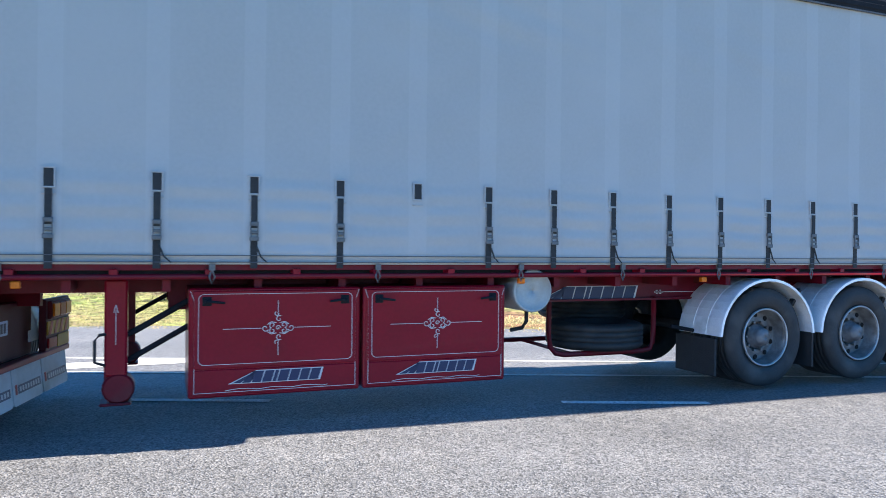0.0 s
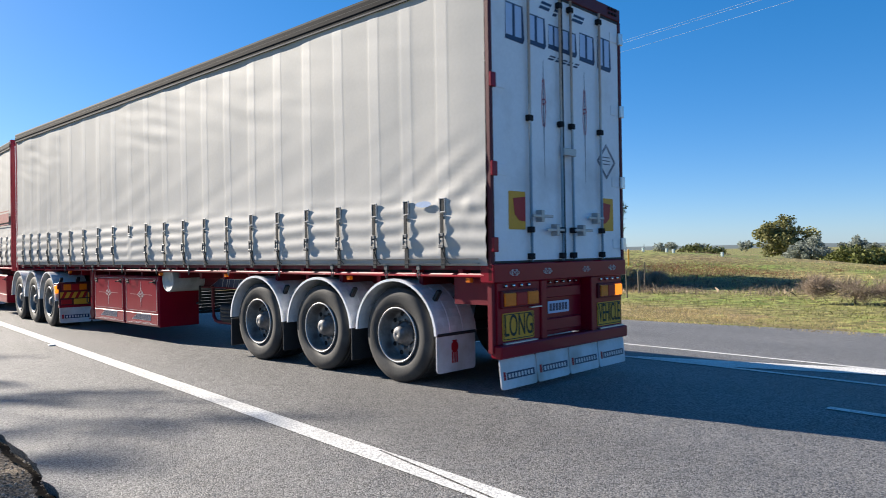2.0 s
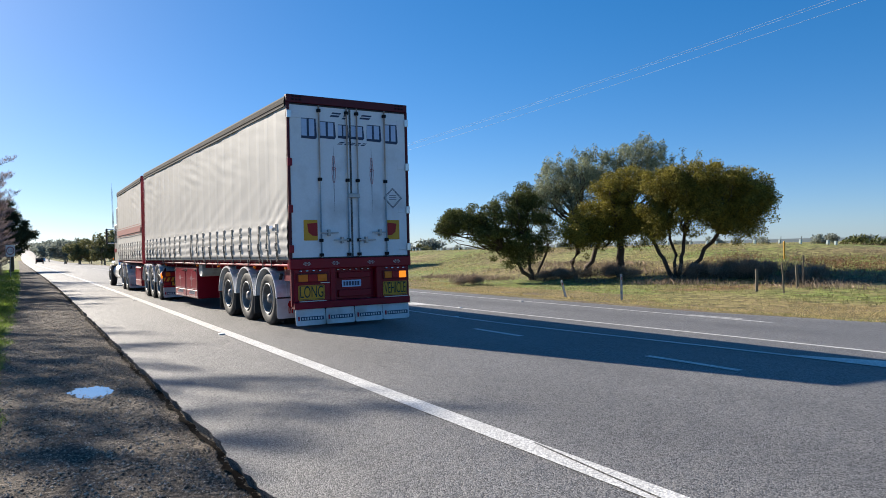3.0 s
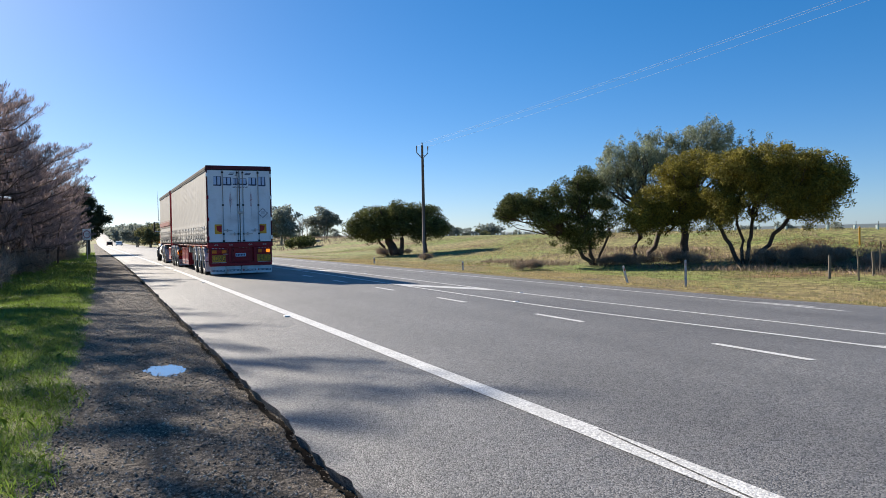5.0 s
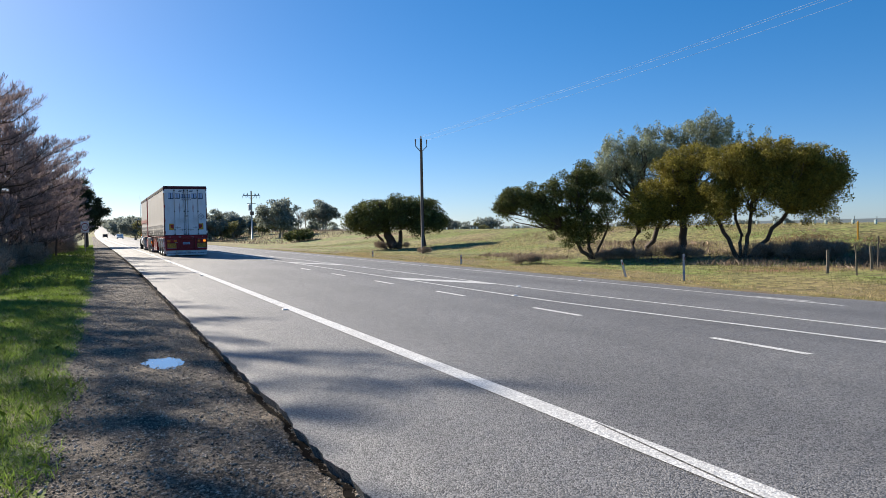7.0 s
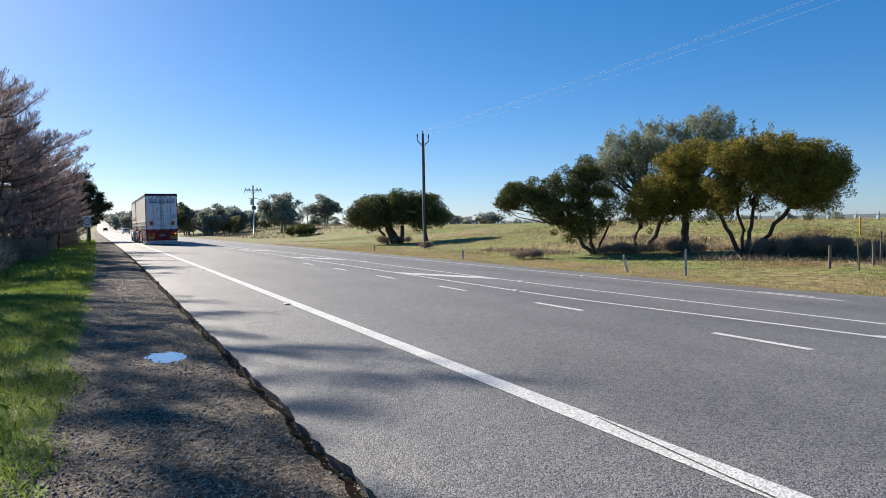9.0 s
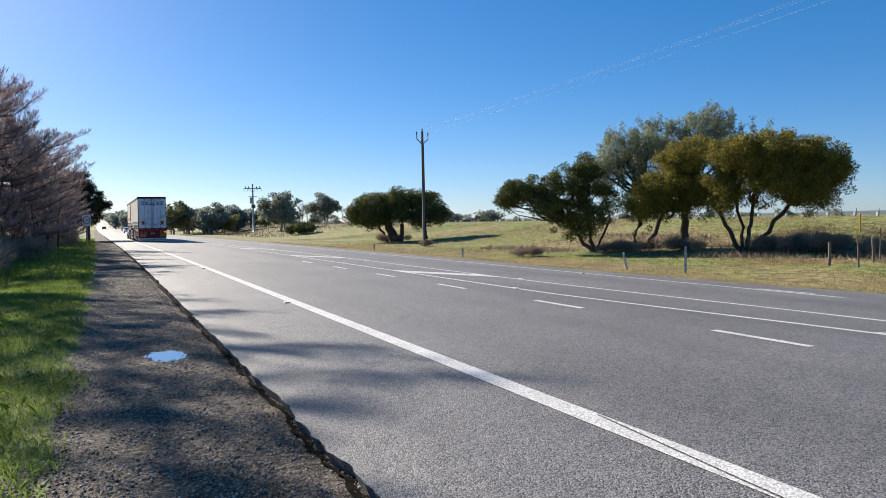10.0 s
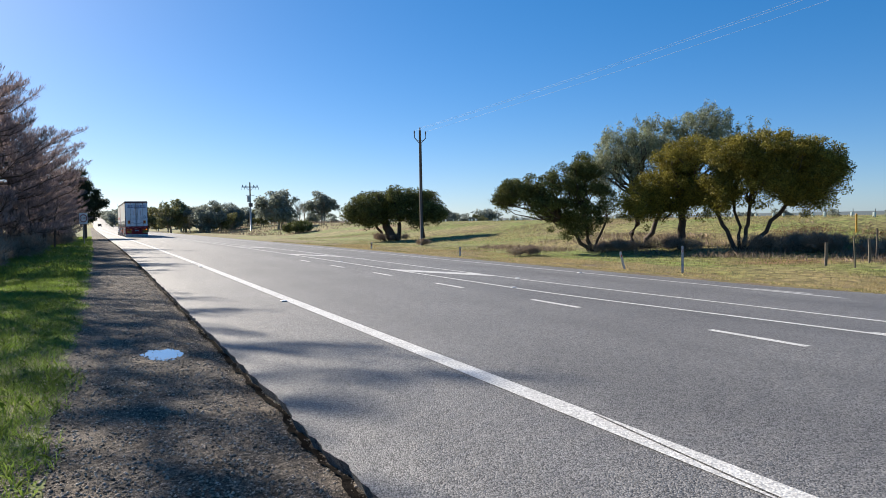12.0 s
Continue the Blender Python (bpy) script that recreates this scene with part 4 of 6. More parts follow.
def under_rear(parent):
    """Sill, lamp panel, recess, number plate, bumper and flaps below the doors."""
    sill = part("rear_sill", boxes((0.0, 2.5, -0.05, 0.12, 1.10, 1.285), bevel=0.01), RED, parent, "maroon rear sill with white scrolls")
    for x in (0.32, 0.88, 1.62, 2.18):
        part("scroll", filigree(0.085, False), PIN, sill, at=pose(x, -0.052, 1.195))
    frame_ = part("rear_panel", boxes((0.08, 0.78, -0.02, 0.04, 0.50, 1.10), bevel=0.006), RED, parent, "maroon lamp panel")
    part("rear_panel", boxes((1.84, 2.42, -0.02, 0.04, 0.50, 1.10), bevel=0.006), RED, parent, "maroon lamp panel")
    for x in (0.78, 1.74):
        part("panel_upright", boxes((x, x + 0.1, -0.04, 0.3, 0.48, 1.10), bevel=0.008), RED, frame_)
    rec = part("recess_panel", boxes((0.88, 1.74, 0.10, 0.14, 0.5, 1.10), bevel=0.004), RED, parent)
    part("recess_rib", boxes((0.98, 1.66, 0.05, 0.10, 0.90, 1.02), (0.98, 1.66, 0.05, 0.10, 0.55, 0.68), bevel=0.01), RED, rec)
    np_ = part("number_plate", slab(rounded(1.06, 1.46, 0.73, 0.86, 0.01), 0.006), PALEBLUE, rec, "pale plate with unreadable bars", at=pose(0, 0.085, 0))
    bm = bmesh.new()
    for k in range(6):
        slab([(1.09 + 0.058 * k, 0.755), (1.13 + 0.058 * k, 0.755), (1.13 + 0.058 * k, 0.835), (1.09 + 0.058 * k, 0.835)], 0.002, bm)
    tagged(part("plate_bar", bm, BLUE, np_, at=pose(0, -0.0065, 0)), kind="stuff")
    for x0, n, y in ((0.17, 4, -0.021), (0.96, 6, 0.10), (1.93, 4, -0.021)):
        for k in range(n):
            bm = tube([(x0 + 0.125 * k, y, 1.065), (x0 + 0.05 + 0.125 * k, y, 1.065)], 0.018, seg=8)
            part("clearance_lamp", bm, CHROME, frame_, "small chrome oval lamp", True)
    lamp_cluster(frame_, 0.14, 0.70, -0.02, 0.87, 1.0)
    lamp_cluster(frame_, 1.90, 2.38, -0.02, 0.87, 1.0, 2)
    sign_plate(frame_, 0.15, 0.66, -0.021, 0.53, 0.80, "LONG", 0.26)
    sign_plate(frame_, 1.88, 2.41, -0.021, 0.53, 0.80, "VEHICLE", 0.22)
    for x0, x1, z in ((0.16, 0.68, 0.50), (1.90, 2.41, 0.50), (0.58, 0.76, 0.83)):
        part("sign_ledge", boxes((x0, x1, -0.06, -0.02, z, z + 0.014), bevel=0.003), ALLOY, frame_)
    bmp = part("bumper", boxes((0.05, 2.45, -0.09, 0.05, 0.37, 0.50), bevel=0.015), RED, parent, "maroon rear bumper")
    for k in range(4):
        rear_flap(bmp, 0.08 + 0.592 * k, 0.08 + 0.592 * k + 0.575, -0.06, 0.07, 0.37)
    for x in (0.03, 2.41):
        part("side_bracket", boxes((x, x + 0.06, 0.0, 0.06, 0.42, 1.12), bevel=0.006), REDDARK, parent)


def main_trailer():
    tr = thing("semi_trailer", "long curtain-sided semi-trailer with pale curtains and maroon running gear", "truck trailer")
    deck(tr, 0.03, LEN)
    me = curtain_mesh(0.024, LEN - 0.05, 1.27, 4.09, STRAPS, 2.0)
    cur = part("curtain", me, None, tr, "pale grey slack vinyl side curtain")
    for z in (1.285, 1.335):
        part("hem_stitch", boxes((-0.034, -0.004, 0.12, LEN - 0.1, z, z + 0.006)), LIP, cur)
    straps_on(tr, STRAPS, gone=(12,))
    far = me.copy()
    far.transform(Matrix.Diagonal((-1, 1, 1, 1)))
    far.flip_normals()
    part("curtain", far, None, tr, "pale grey slack vinyl side curtain", at=pose(2.5, 0, 0))
    straps_on(tr, STRAPS, 2.5, True)
    part("headboard", boxes((0.02, 2.48, LEN - 0.04, LEN + 0.03, 1.2, 4.25), bevel=0.01), DOORWHITE, tr)
    for x in (0.0, 2.42):
        part("front_post", boxes((x, x + 0.08, LEN - 0.05, LEN + 0.05, 1.15, 4.26), bevel=0.01), RED, tr, "red front corner post")
    for x in (0.635, 1.805):
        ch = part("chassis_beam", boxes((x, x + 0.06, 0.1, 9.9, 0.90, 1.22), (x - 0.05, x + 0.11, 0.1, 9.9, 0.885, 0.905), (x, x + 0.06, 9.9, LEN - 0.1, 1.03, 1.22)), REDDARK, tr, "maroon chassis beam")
    # skirt plates that run down behind the last wheels
    for x in (0.10, 2.36):
        part("tail_gusset", boxes((x, x + 0.04, 0.06, 0.55, 0.88, 1.16)), REDDARK, tr)
    for k in range(20):
        for x in (0.15, 1.71):
            part("crossmember", M_CROSS, None, tr, at=pose(x, 0.4 + 0.68 * k, 0))
    wordmark(tr, side(0.632, 6.42, 0.905), 1.13, 0.125)
    part("scroll", filigree(0.06, False), PIN, tr, at=side(0.632, 4.98, 0.965))
    part("pinstripe", ribbon([(0.06, 0), (0.5, 0.0)], 0.006), PIN, tr, at=side(0.632, 4.98, 0.965))
    toolbox(tr, 7.09, 8.395, 0.243, 1.085)
    toolbox(tr, 8.425, 9.76, 0.243, 1.085)
    tank = part("air_tank", lathe([(0.105, 0.0001), (0.103, 0.10), (0.10, 0.172), (0.092, 0.176), (0.09, 0.19), (0.10, 0.197), (0.13, 0.195), (1.15, 0.195), (1.19, 0.165), (1.22, 0.0001)], 28), TANK, tr, "pale grey air tank with a flat rimmed end", True, at=pose(0, 6.80, 1.03))
    part("tank_drain", tube([(0.16, 0.0, -0.15), (0.12, 0.0, -0.19), (0.10, -0.03, -0.18)], 0.015), GALV, tank)
    mk = boxes((0.0, 0.05, -0.03, 0.03, 0.0, 0.05), bevel=0.006)
    M = mesh_of(mk, "marker_lamp", AMBER)
    for y in (0.3, 2.15, 4.9, 6.95, 10.9):
        part("marker_lamp", M, None, tr, "small amber side marker", at=pose(0.02, y, 1.10))
    # spare tyres in their cradle
    spare = part("spare_tyre", M_TYRE, None, tr, "dusty spare tyre lying flat", at=pose(0.92, 5.6, 0.37, 0, -90, 0))
    part("spare_tyre", M_TYRE, None, tr, "second spare tyre behind", at=pose(1.72, 5.25, 0.60, 0, -90, 0))
    cr = tube([(0.62, 6.33, 0.92), (0.62, 6.33, 0.6), (0.62, 6.31, 0.43), (0.62, 6.25, 0.365), (0.62, 6.15, 0.345), (0.62, 5.2, 0.345), (0.62, 5.1, 0.365), (0.62, 5.06, 0.43), (0.62, 5.05, 0.6), (0.62, 5.05, 0.92)], 0.028, seg=8)
    tube([(1.75, 6.33, 0.92), (1.75, 6.33, 0.36), (1.75, 5.05, 0.36), (1.75, 5.05, 0.92)], 0.03, seg=8, bm=cr)
    for y in (5.3, 5.68, 6.05):
        tube([(0.62, y, 0.345), (1.75, y, 0.36)], 0.02, seg=6, bm=cr)
    part("spare_cradle", cr, REDDARK, tr, "maroon tube cradle", True)
    part("stow_hook", tube([(0.55, 6.62, 0.92), (0.55, 6.62, 0.7), (0.56, 6.66, 0.64), (0.58, 6.78, 0.62)], 0.02, seg=7), BLACK, tr, "black hanging bracket", True)
    part("crossbar", tube([(0.4, 5.0, 0.62), (0.4, 4.6, 0.55)], 0.02), ROOFRAIL, tr)
    for k in range(18):
        y, z = 7.13 + 0.09 * (k % 2) + 0.01 * math.sin(3.0 * k), 0.44 + 0.054 * (k // 2)
        part("load_bar", tube([(0.83 + 0.02 * math.sin(5.0 * k), y, z), (2.3, y - 0.04, z + 0.01)], 0.024, seg=6), BLACK, tr, "dark stowed load bar")
    # landing legs
    for x in (0.22, 2.2):
        lg = part("landing_leg", boxes((x, x + 0.15, 10.19, 10.35, 0.42, 1.15), bevel=0.015), RED, tr, "maroon landing leg with a rounded foot")
        part("inner_leg", boxes((x + 0.02, x + 0.13, 10.19, 10.35, 0.28, 0.45), bevel=0.01), REDDARK, lg)
        part("foot", lathe([(-0.01, 0.0001), (-0.01, 0.10), (0.01, 0.115), (0.15, 0.115), (0.17, 0.10), (0.17, 0.0001)], 20), REDDARK, lg, "rounded rocking foot", at=pose(x, 10.25, 0.33))
        part("foot_plate", boxes((x - 0.03, x + 0.19, 10.16, 10.38, 0.205, 0.225), bevel=0.008), REDDARK, lg)
        bm = bmesh.new()
        ribbon([(0, 0.66), (0, 0.92)], 0.0035, bm)
        ribbon([(-0.016, 0.9), (0, 0.96), (0.016, 0.9)], 0.004, bm)
        part("pinstripe", bm, PIN, lg, at=side(x - 0.001, 10.27, 0))
        part("brace", tube([(x + 0.1, 10.2, 0.72), (x + 0.1, 9.75, 0.98)], 0.022), ROOFRAIL, lg)
        part("brace", tube([(x + 0.1, 10.2, 0.52), (x + 0.1, 9.75, 0.78)], 0.022), ROOFRAIL, lg)
    part("crank", tube([(0.24, 10.33, 0.74), (0.19, 10.38, 0.74), (0.18, 10.41, 0.70), (0.18, 10.41, 0.54), (0.24, 10.33, 0.50)], 0.012), BLACK, tr, "black crank handle")
    hook = tube([(0, 0.0, 0.06), (0, 0.02, 0.0), (0, 0.0, -0.05), (0, -0.02, 0.0), (0, 0, 0.06)], 0.008, seg=6)
    boxes((-0.012, 0.012, -0.022, 0.022, 0.05, 0.10), bm=hook)
    MH = mesh_of(hook, "rope_hook", BUCKLE)
    for y in (0.95, 1.45, 2.4, 3.5, 4.75, 5.9, 6.98, 8.3, 9.6, 11.0):
        part("rope_hook", MH, None, tr, "dull steel rope hook", at=pose(-0.012, y, 1.175))
    for y in (1.35, 2.71, 4.08):
        part("axle", tube([(0.3, y, AXLE_Z), (2.2, y, AXLE_Z)], 0.065), BLACK, tr)
        wheel(tr, 0.02, y)
        wheel(tr, 2.48, y, False)
        guard(tr, y, True, 0.0, "white" if y < 2 else "black")
        guard(tr, y, False, 2.5, "white" if y < 2 else "black")
    # the flap before the first wheel
    ff = part("front_flap", boxes((0.02, 0.62, 4.735, 4.76, 0.14, 0.52), bevel=0.008), BLACK, tr, "black flap ahead of the wheels")
    part("sill_decal", slab([(0.05 * math.cos(a) * 2.3, 0.032 * math.sin(a)) for a in (2 * math.pi * k / 20 for k in range(20))], 0.003), PALEBLUE, tr, "small oval maker's sticker", at=side(-0.038, 0.84, 1.90))
    back_doors(tr)
    under_rear(tr)
    return tr


TRAILER = main_trailer()


def lead_trailer():
    tr = thing("lead_trailer", "short curtain-sided lead trailer with a red band on its curtain", "truck trailer")
    holder = (-1.25, 1.25)
    deck(tr, 2.3, 9.6, *holder)
    st = [2.75 + 0.63 * k for k in range(11)]
    me = curtain_mesh(2.38, 9.55, 1.27, 4.09, st, 9.0, False)
    part("curtain", me, None, tr, "pale grey slack vinyl side curtain", at=pose(-1.25, 0, 0))
    straps_on(tr, st, -1.25)
    far = me.copy()
    far.transform(Matrix.Diagonal((-1, 1, 1, 1)))
    far.flip_normals()
    part("curtain", far, None, tr, "pale grey slack vinyl side curtain", at=pose(1.25, 0, 0))
    for z0, z1 in ((2.30, 2.52), (2.56, 2.585), (2.235, 2.26)):
        part("red_band", boxes((-1.29, -1.287, 2.42, 9.5, z0, z1)), FADED, tr, "faded red painted band")
    part("rear_wall", boxes((-1.22, 1.22, 2.28, 2.36, 1.2, 4.25), bevel=0.01), DOORWHITE, tr)
    part("front_wall", boxes((-1.22, 1.22, 9.55, 9.63, 1.2, 4.25), bevel=0.01), DOORWHITE, tr)
    for x in (-1.26, 1.17):
        part("corner_post", boxes((x, x + 0.09, 2.24, 2.36, 1.12, 4.28), bevel=0.01), RED, tr, "bright red corner post")
    part("rear_header", boxes((-1.25, 1.25, 2.25, 2.36, 4.14, 4.28), bevel=0.01), RED, tr)
    for x in (-0.46, 0.40):
        part("chassis_beam", boxes((x, x + 0.06, -1.7, 9.3, 0.88, 1.10)), REDDARK, tr)
    part("turntable", lathe([(0.0, 0.0001), (0.0, 0.5), (0.05, 0.5), (0.05, 0.0001)], 24), BLACK, tr, "greasy turntable plate", at=pose(0, 0, 1.10, 0, -90, 0))
    toolbox(tr, 3.3, 4.75, 0.30, 1.0, -1.17, False)
    for y in (1.70, 0.40, -0.90):
        part("axle", tube([(-0.95, y, AXLE_Z), (0.95, y, AXLE_Z)], 0.065), BLACK, tr)
        wheel(tr, -1.23, y)
        wheel(tr, 1.23, y, False)
        guard(tr, y, True, -1.25, "none" if y < -0.5 else "black")
        guard(tr, y, False, 1.25, "none" if y < -0.5 else "black")
    bp = part("rear_panel", boxes((-1.22, -0.64, -1.66, -1.60, 0.44, 0.92), (0.64, 1.22, -1.66, -1.60, 0.44, 0.92), (-0.7, 0.7, -1.52, -1.48, 0.44, 0.92), bevel=0.008), MAROON, tr, "maroon rear lamp panel")
    part("rear_beam", boxes((-1.22, 1.22, -1.67, -1.58, 0.41, 0.46), bevel=0.008), RED, bp)
    np_ = part("number_plate", slab(rounded(-0.2, 0.2, 0.66, 0.78, 0.01), 0.006), PALEBLUE, bp, "pale plate with unreadable bars", at=pose(0, -1.522, 0))
    bm = bmesh.new()
    for k in range(6):
        slab([(-0.17 + 0.058 * k, 0.68), (-0.13 + 0.058 * k, 0.68), (-0.13 + 0.058 * k, 0.76), (-0.17 + 0.058 * k, 0.76)], 0.002, bm)
    tagged(part("plate_bar", bm, BLUE, np_, at=pose(0, -0.0065, 0)), kind="stuff")
    for sx in (-1, 1):
        c = sx * 0.93
        lamp_cluster(bp, c - 0.22, c + 0.22, -1.66, 0.76, 0.88)
        hz = part("hazard_board", boxes((c - 0.27, c + 0.27, -1.672, -1.662, 0.60, 0.72)), YELLOW, bp, "yellow board with red slanting bars")
        bm = bmesh.new()
        for k in range(4):
            x = c - 0.26 + 0.13 * k
            slab([(x, 0.60), (x + 0.06, 0.60), (x + 0.12, 0.72), (x + 0.06, 0.72)], 0.002, bm)
        tagged(part("hazard_bar", bm, REDLENS, hz, "slanting red bars", at=pose(0, -1.673, 0)), kind="stuff")
        part("yellow_plate", boxes((c - 0.02, c + 0.26, -1.672, -1.662, 0.47, 0.58)), YELLOW, bp)
        part("tail_lamp", boxes((c - 0.26, c - 0.06, -1.68, -1.662, 0.48, 0.57), bevel=0.006), REDLENS, bp, "red tail lamp")
    part("lamp_bracket", boxes((-1.25, -1.20, -1.66, -1.30, 0.78, 0.90), bevel=0.01), REDDARK, bp)
    part("side_lamp", boxes((-1.27, -1.225, -1.64, -1.58, 0.70, 0.86), bevel=0.005), AMBERLIT, bp, "lit amber side lamp")
    part("side_lamp", boxes((-1.26, -1.225, -1.52, -1.46, 0.70, 0.86), bevel=0.005), AMBERLIT, bp, "lit amber side lamp")
    for k in range(4):
        rear_flap(bp, -1.21 + 0.61 * k, -1.21 + 0.61 * k + 0.59, -1.66, 0.10, 0.44)
    return tr


LEAD = lead_trailer()


def prime_mover():
    tr = thing("prime_mover", "cream bonneted prime mover with tall exhausts", "truck")
    for x in (-0.48, 0.40):
        part("chassis_beam", boxes((x, x + 0.08, -1.4, 5.9, 0.78, 1.05)), REDDARK, tr)
    part("sleeper", boxes((-1.15, 1.15, 2.35, 3.35, 1.05, 3.7), bevel=0.08), CABWHITE, tr, "cream sleeper box")
    cab = part("cab", boxes((-1.1, 1.1, 3.4, 4.7, 1.0, 2.95), bevel=0.07), CABWHITE, tr, "cream cab with a red waist stripe")
    part("side_window", boxes((-1.112, -1.09, 3.7, 4.5, 2.05, 2.7), bevel=0.004), GLASS, cab)
    part("side_window", boxes((1.09, 1.112, 3.7, 4.5, 2.05, 2.7), bevel=0.004), GLASS, cab)
    part("windscreen", boxes((-1.0, 1.0, 4.66, 4.715, 2.0, 2.8), bevel=0.004), GLASS, cab)
    part("waist_stripe", boxes((-1.115, -1.09, 3.42, 4.68, 1.62, 1.76), (1.09, 1.115, 3.42, 4.68, 1.62, 1.76)), RED, cab)
    part("bonnet", boxes((-0.75, 0.75, 4.72, 6.5, 0.95, 2.0), bevel=0.1), CABWHITE, tr, "cream bonnet")
    part("radiator", boxes((-0.6, 0.6, 6.5, 6.58, 0.8, 2.0), bevel=0.03), CHROME, tr)
    part("bumper", boxes((-1.2, 1.2, 6.45, 6.7, 0.35, 0.75), bevel=0.05), CHROME, tr, "polished bumper")
    part("roof_fairing", boxes((-1.05, 1.05, 2.5, 4.2, 2.96, 3.95), bevel=0.25), CABWHITE, tr, "roof air deflector")
    for x in (-1.13, 1.13):
        s = 1 if x > 0 else -1
        part("exhaust_stack", tube([(x, 2.2, 1.0), (x, 2.2, 3.9), (x + s * 0.02, 2.12, 4.05)], 0.09, 0.08, 12), CHROME, tr, "tall chrome exhaust stack", True)
        part("fuel_tank", tube([(x * 0.86, 1.6, 0.72), (x * 0.86, 3.6, 0.72)], 0.32, seg=20), ALLOY, tr, "polished fuel tank", True)
        m = part("mirror", boxes((x + s * 0.28, x + s * 0.36, 4.45, 4.65, 2.0, 2.75), bevel=0.03), BLACK, tr, "black side mirror")
        part("mirror_arm", tube([(x, 4.5, 2.7), (x + s * 0.3, 4.55, 2.7)], 0.02), CHROME, m)
        part("mirror_arm", tube([(x, 4.5, 2.05), (x + s * 0.3, 4.55, 2.05)], 0.02), CHROME, m)
        part("guard", boxes((x - s * 0.02, x - s * 0.35, 5.0, 6.3, 1.05, 1.2), bevel=0.08), CABWHITE, tr, "cream front guard")
        part("aerial", tube([(x + s * 0.05, 4.5, 2.8), (x + s * 0.08, 4.45, 4.9)], 0.012, 0.004, 5), BLACK, tr, "thin whip aerial")
        part("side_lamp", boxes((x, x + s * 0.03, 4.9, 5.0, 1.25, 1.35), bevel=0.004), AMBER, tr)
    part("aerial", tube([(-1.16, 4.3, 2.8), (-1.20, 4.2, 4.6)], 0.012, 0.004, 5), BLACK, tr, "thin whip aerial")
    for y in (-0.7, 0.65):
        wheel(tr, -1.23, y)
        wheel(tr, 1.23, y, False)
        part("axle", tube([(-0.95, y, AXLE_Z), (0.95, y, AXLE_Z)], 0.08), BLACK, tr)
        guard(tr, y, True, -1.25, "none")
        guard(tr, y, False, 1.25, "none")
    wheel(tr, -1.23, 5.65, True, False)
    wheel(tr, 1.23, 5.65, False, False)
    part("axle", tube([(-0.95, 5.65, AXLE_Z), (0.95, 5.65, AXLE_Z)], 0.06), BLACK, tr)
    for k in range(2):
        rear_flap(tr, -1.22 + 1.845 * k, -0.62 + 1.845 * k, -1.4, 0.12, 0.55)
    return tr


MOVER = prime_mover()
# ---------- plants ----------
def leaf_cloud(rng, clumps, count, length, width, droop=0.0, upright=0.0, shell=0.55):
    """Arrays of single leaves, each a folded pair of triangles, scattered through the clumps (centre, radii)."""
    w = np.array([c[1][0] * c[1][1] * c[1][2] for c in clumps]) ** 0.67
    pick = rng.choice(len(clumps), count, p=w / w.sum())
    cen, rad = np.array([c[0] for c in clumps])[pick], np.array([c[1] for c in clumps])[pick]
    d = rng.normal(size=(count, 3))
    d /= np.linalg.norm(d, axis=1)[:, None]
    r = (shell + (1 - shell) * rng.random(count)) ** 1.0
    r = np.where(rng.random(count) < 0.25, rng.random(count) ** 0.5, r)
    p = cen + d * rad * r[:, None]
    a = rng.normal(size=(count, 3))
    a[:, 2] = a[:, 2] * (1 - abs(droop)) - droop * 1.6 + upright * 1.5
    a /= np.linalg.norm(a, axis=1)[:, None]
    b = np.cross(a, rng.normal(size=(count, 3)))
    b /= np.linalg.norm(b, axis=1)[:, None] + 1e-9
    s = (0.6 + 0.8 * rng.random(count))[:, None]
    L, W = a * length * s, b * width * s
    v = np.stack([p, p + 0.5 * L + W, p + L, p + 0.5 * L - W], 1).reshape(-1, 3)
    i = np.arange(count)[:, None] * 4
    f = i + np.array([[0, 1, 2, 3]])
    return v, f


def cloud_mesh(name, v, f, material):
    me = bpy.data.meshes.new(name)
    me.vertices.add(len(v))
    me.vertices.foreach_set("co", v.astype(np.float32).ravel())
    n = f.shape[1]
    me.loops.add(f.size)
    me.loops.foreach_set("vertex_index", f.astype(np.int32).ravel())
    me.polygons.add(len(f))
    me.polygons.foreach_set("loop_start", np.arange(0, f.size, n, dtype=np.int32))
    me.update()
    me.materials.append(material)
    me.validate()
    return me


def branch(bm, a, b, r0, r1, rng, wob=0.08, n=5, seg=6):
    a, b = Vector(a), Vector(b)
    L = (b - a).length
    pts = [a + (b - a) * (k / n) + Vector(rng.normal(size=3)) * wob * L * (0 < k < n) * 0.5 for k in range(n + 1)]
    tube(pts, r0, r1, seg, bm, cap=False)


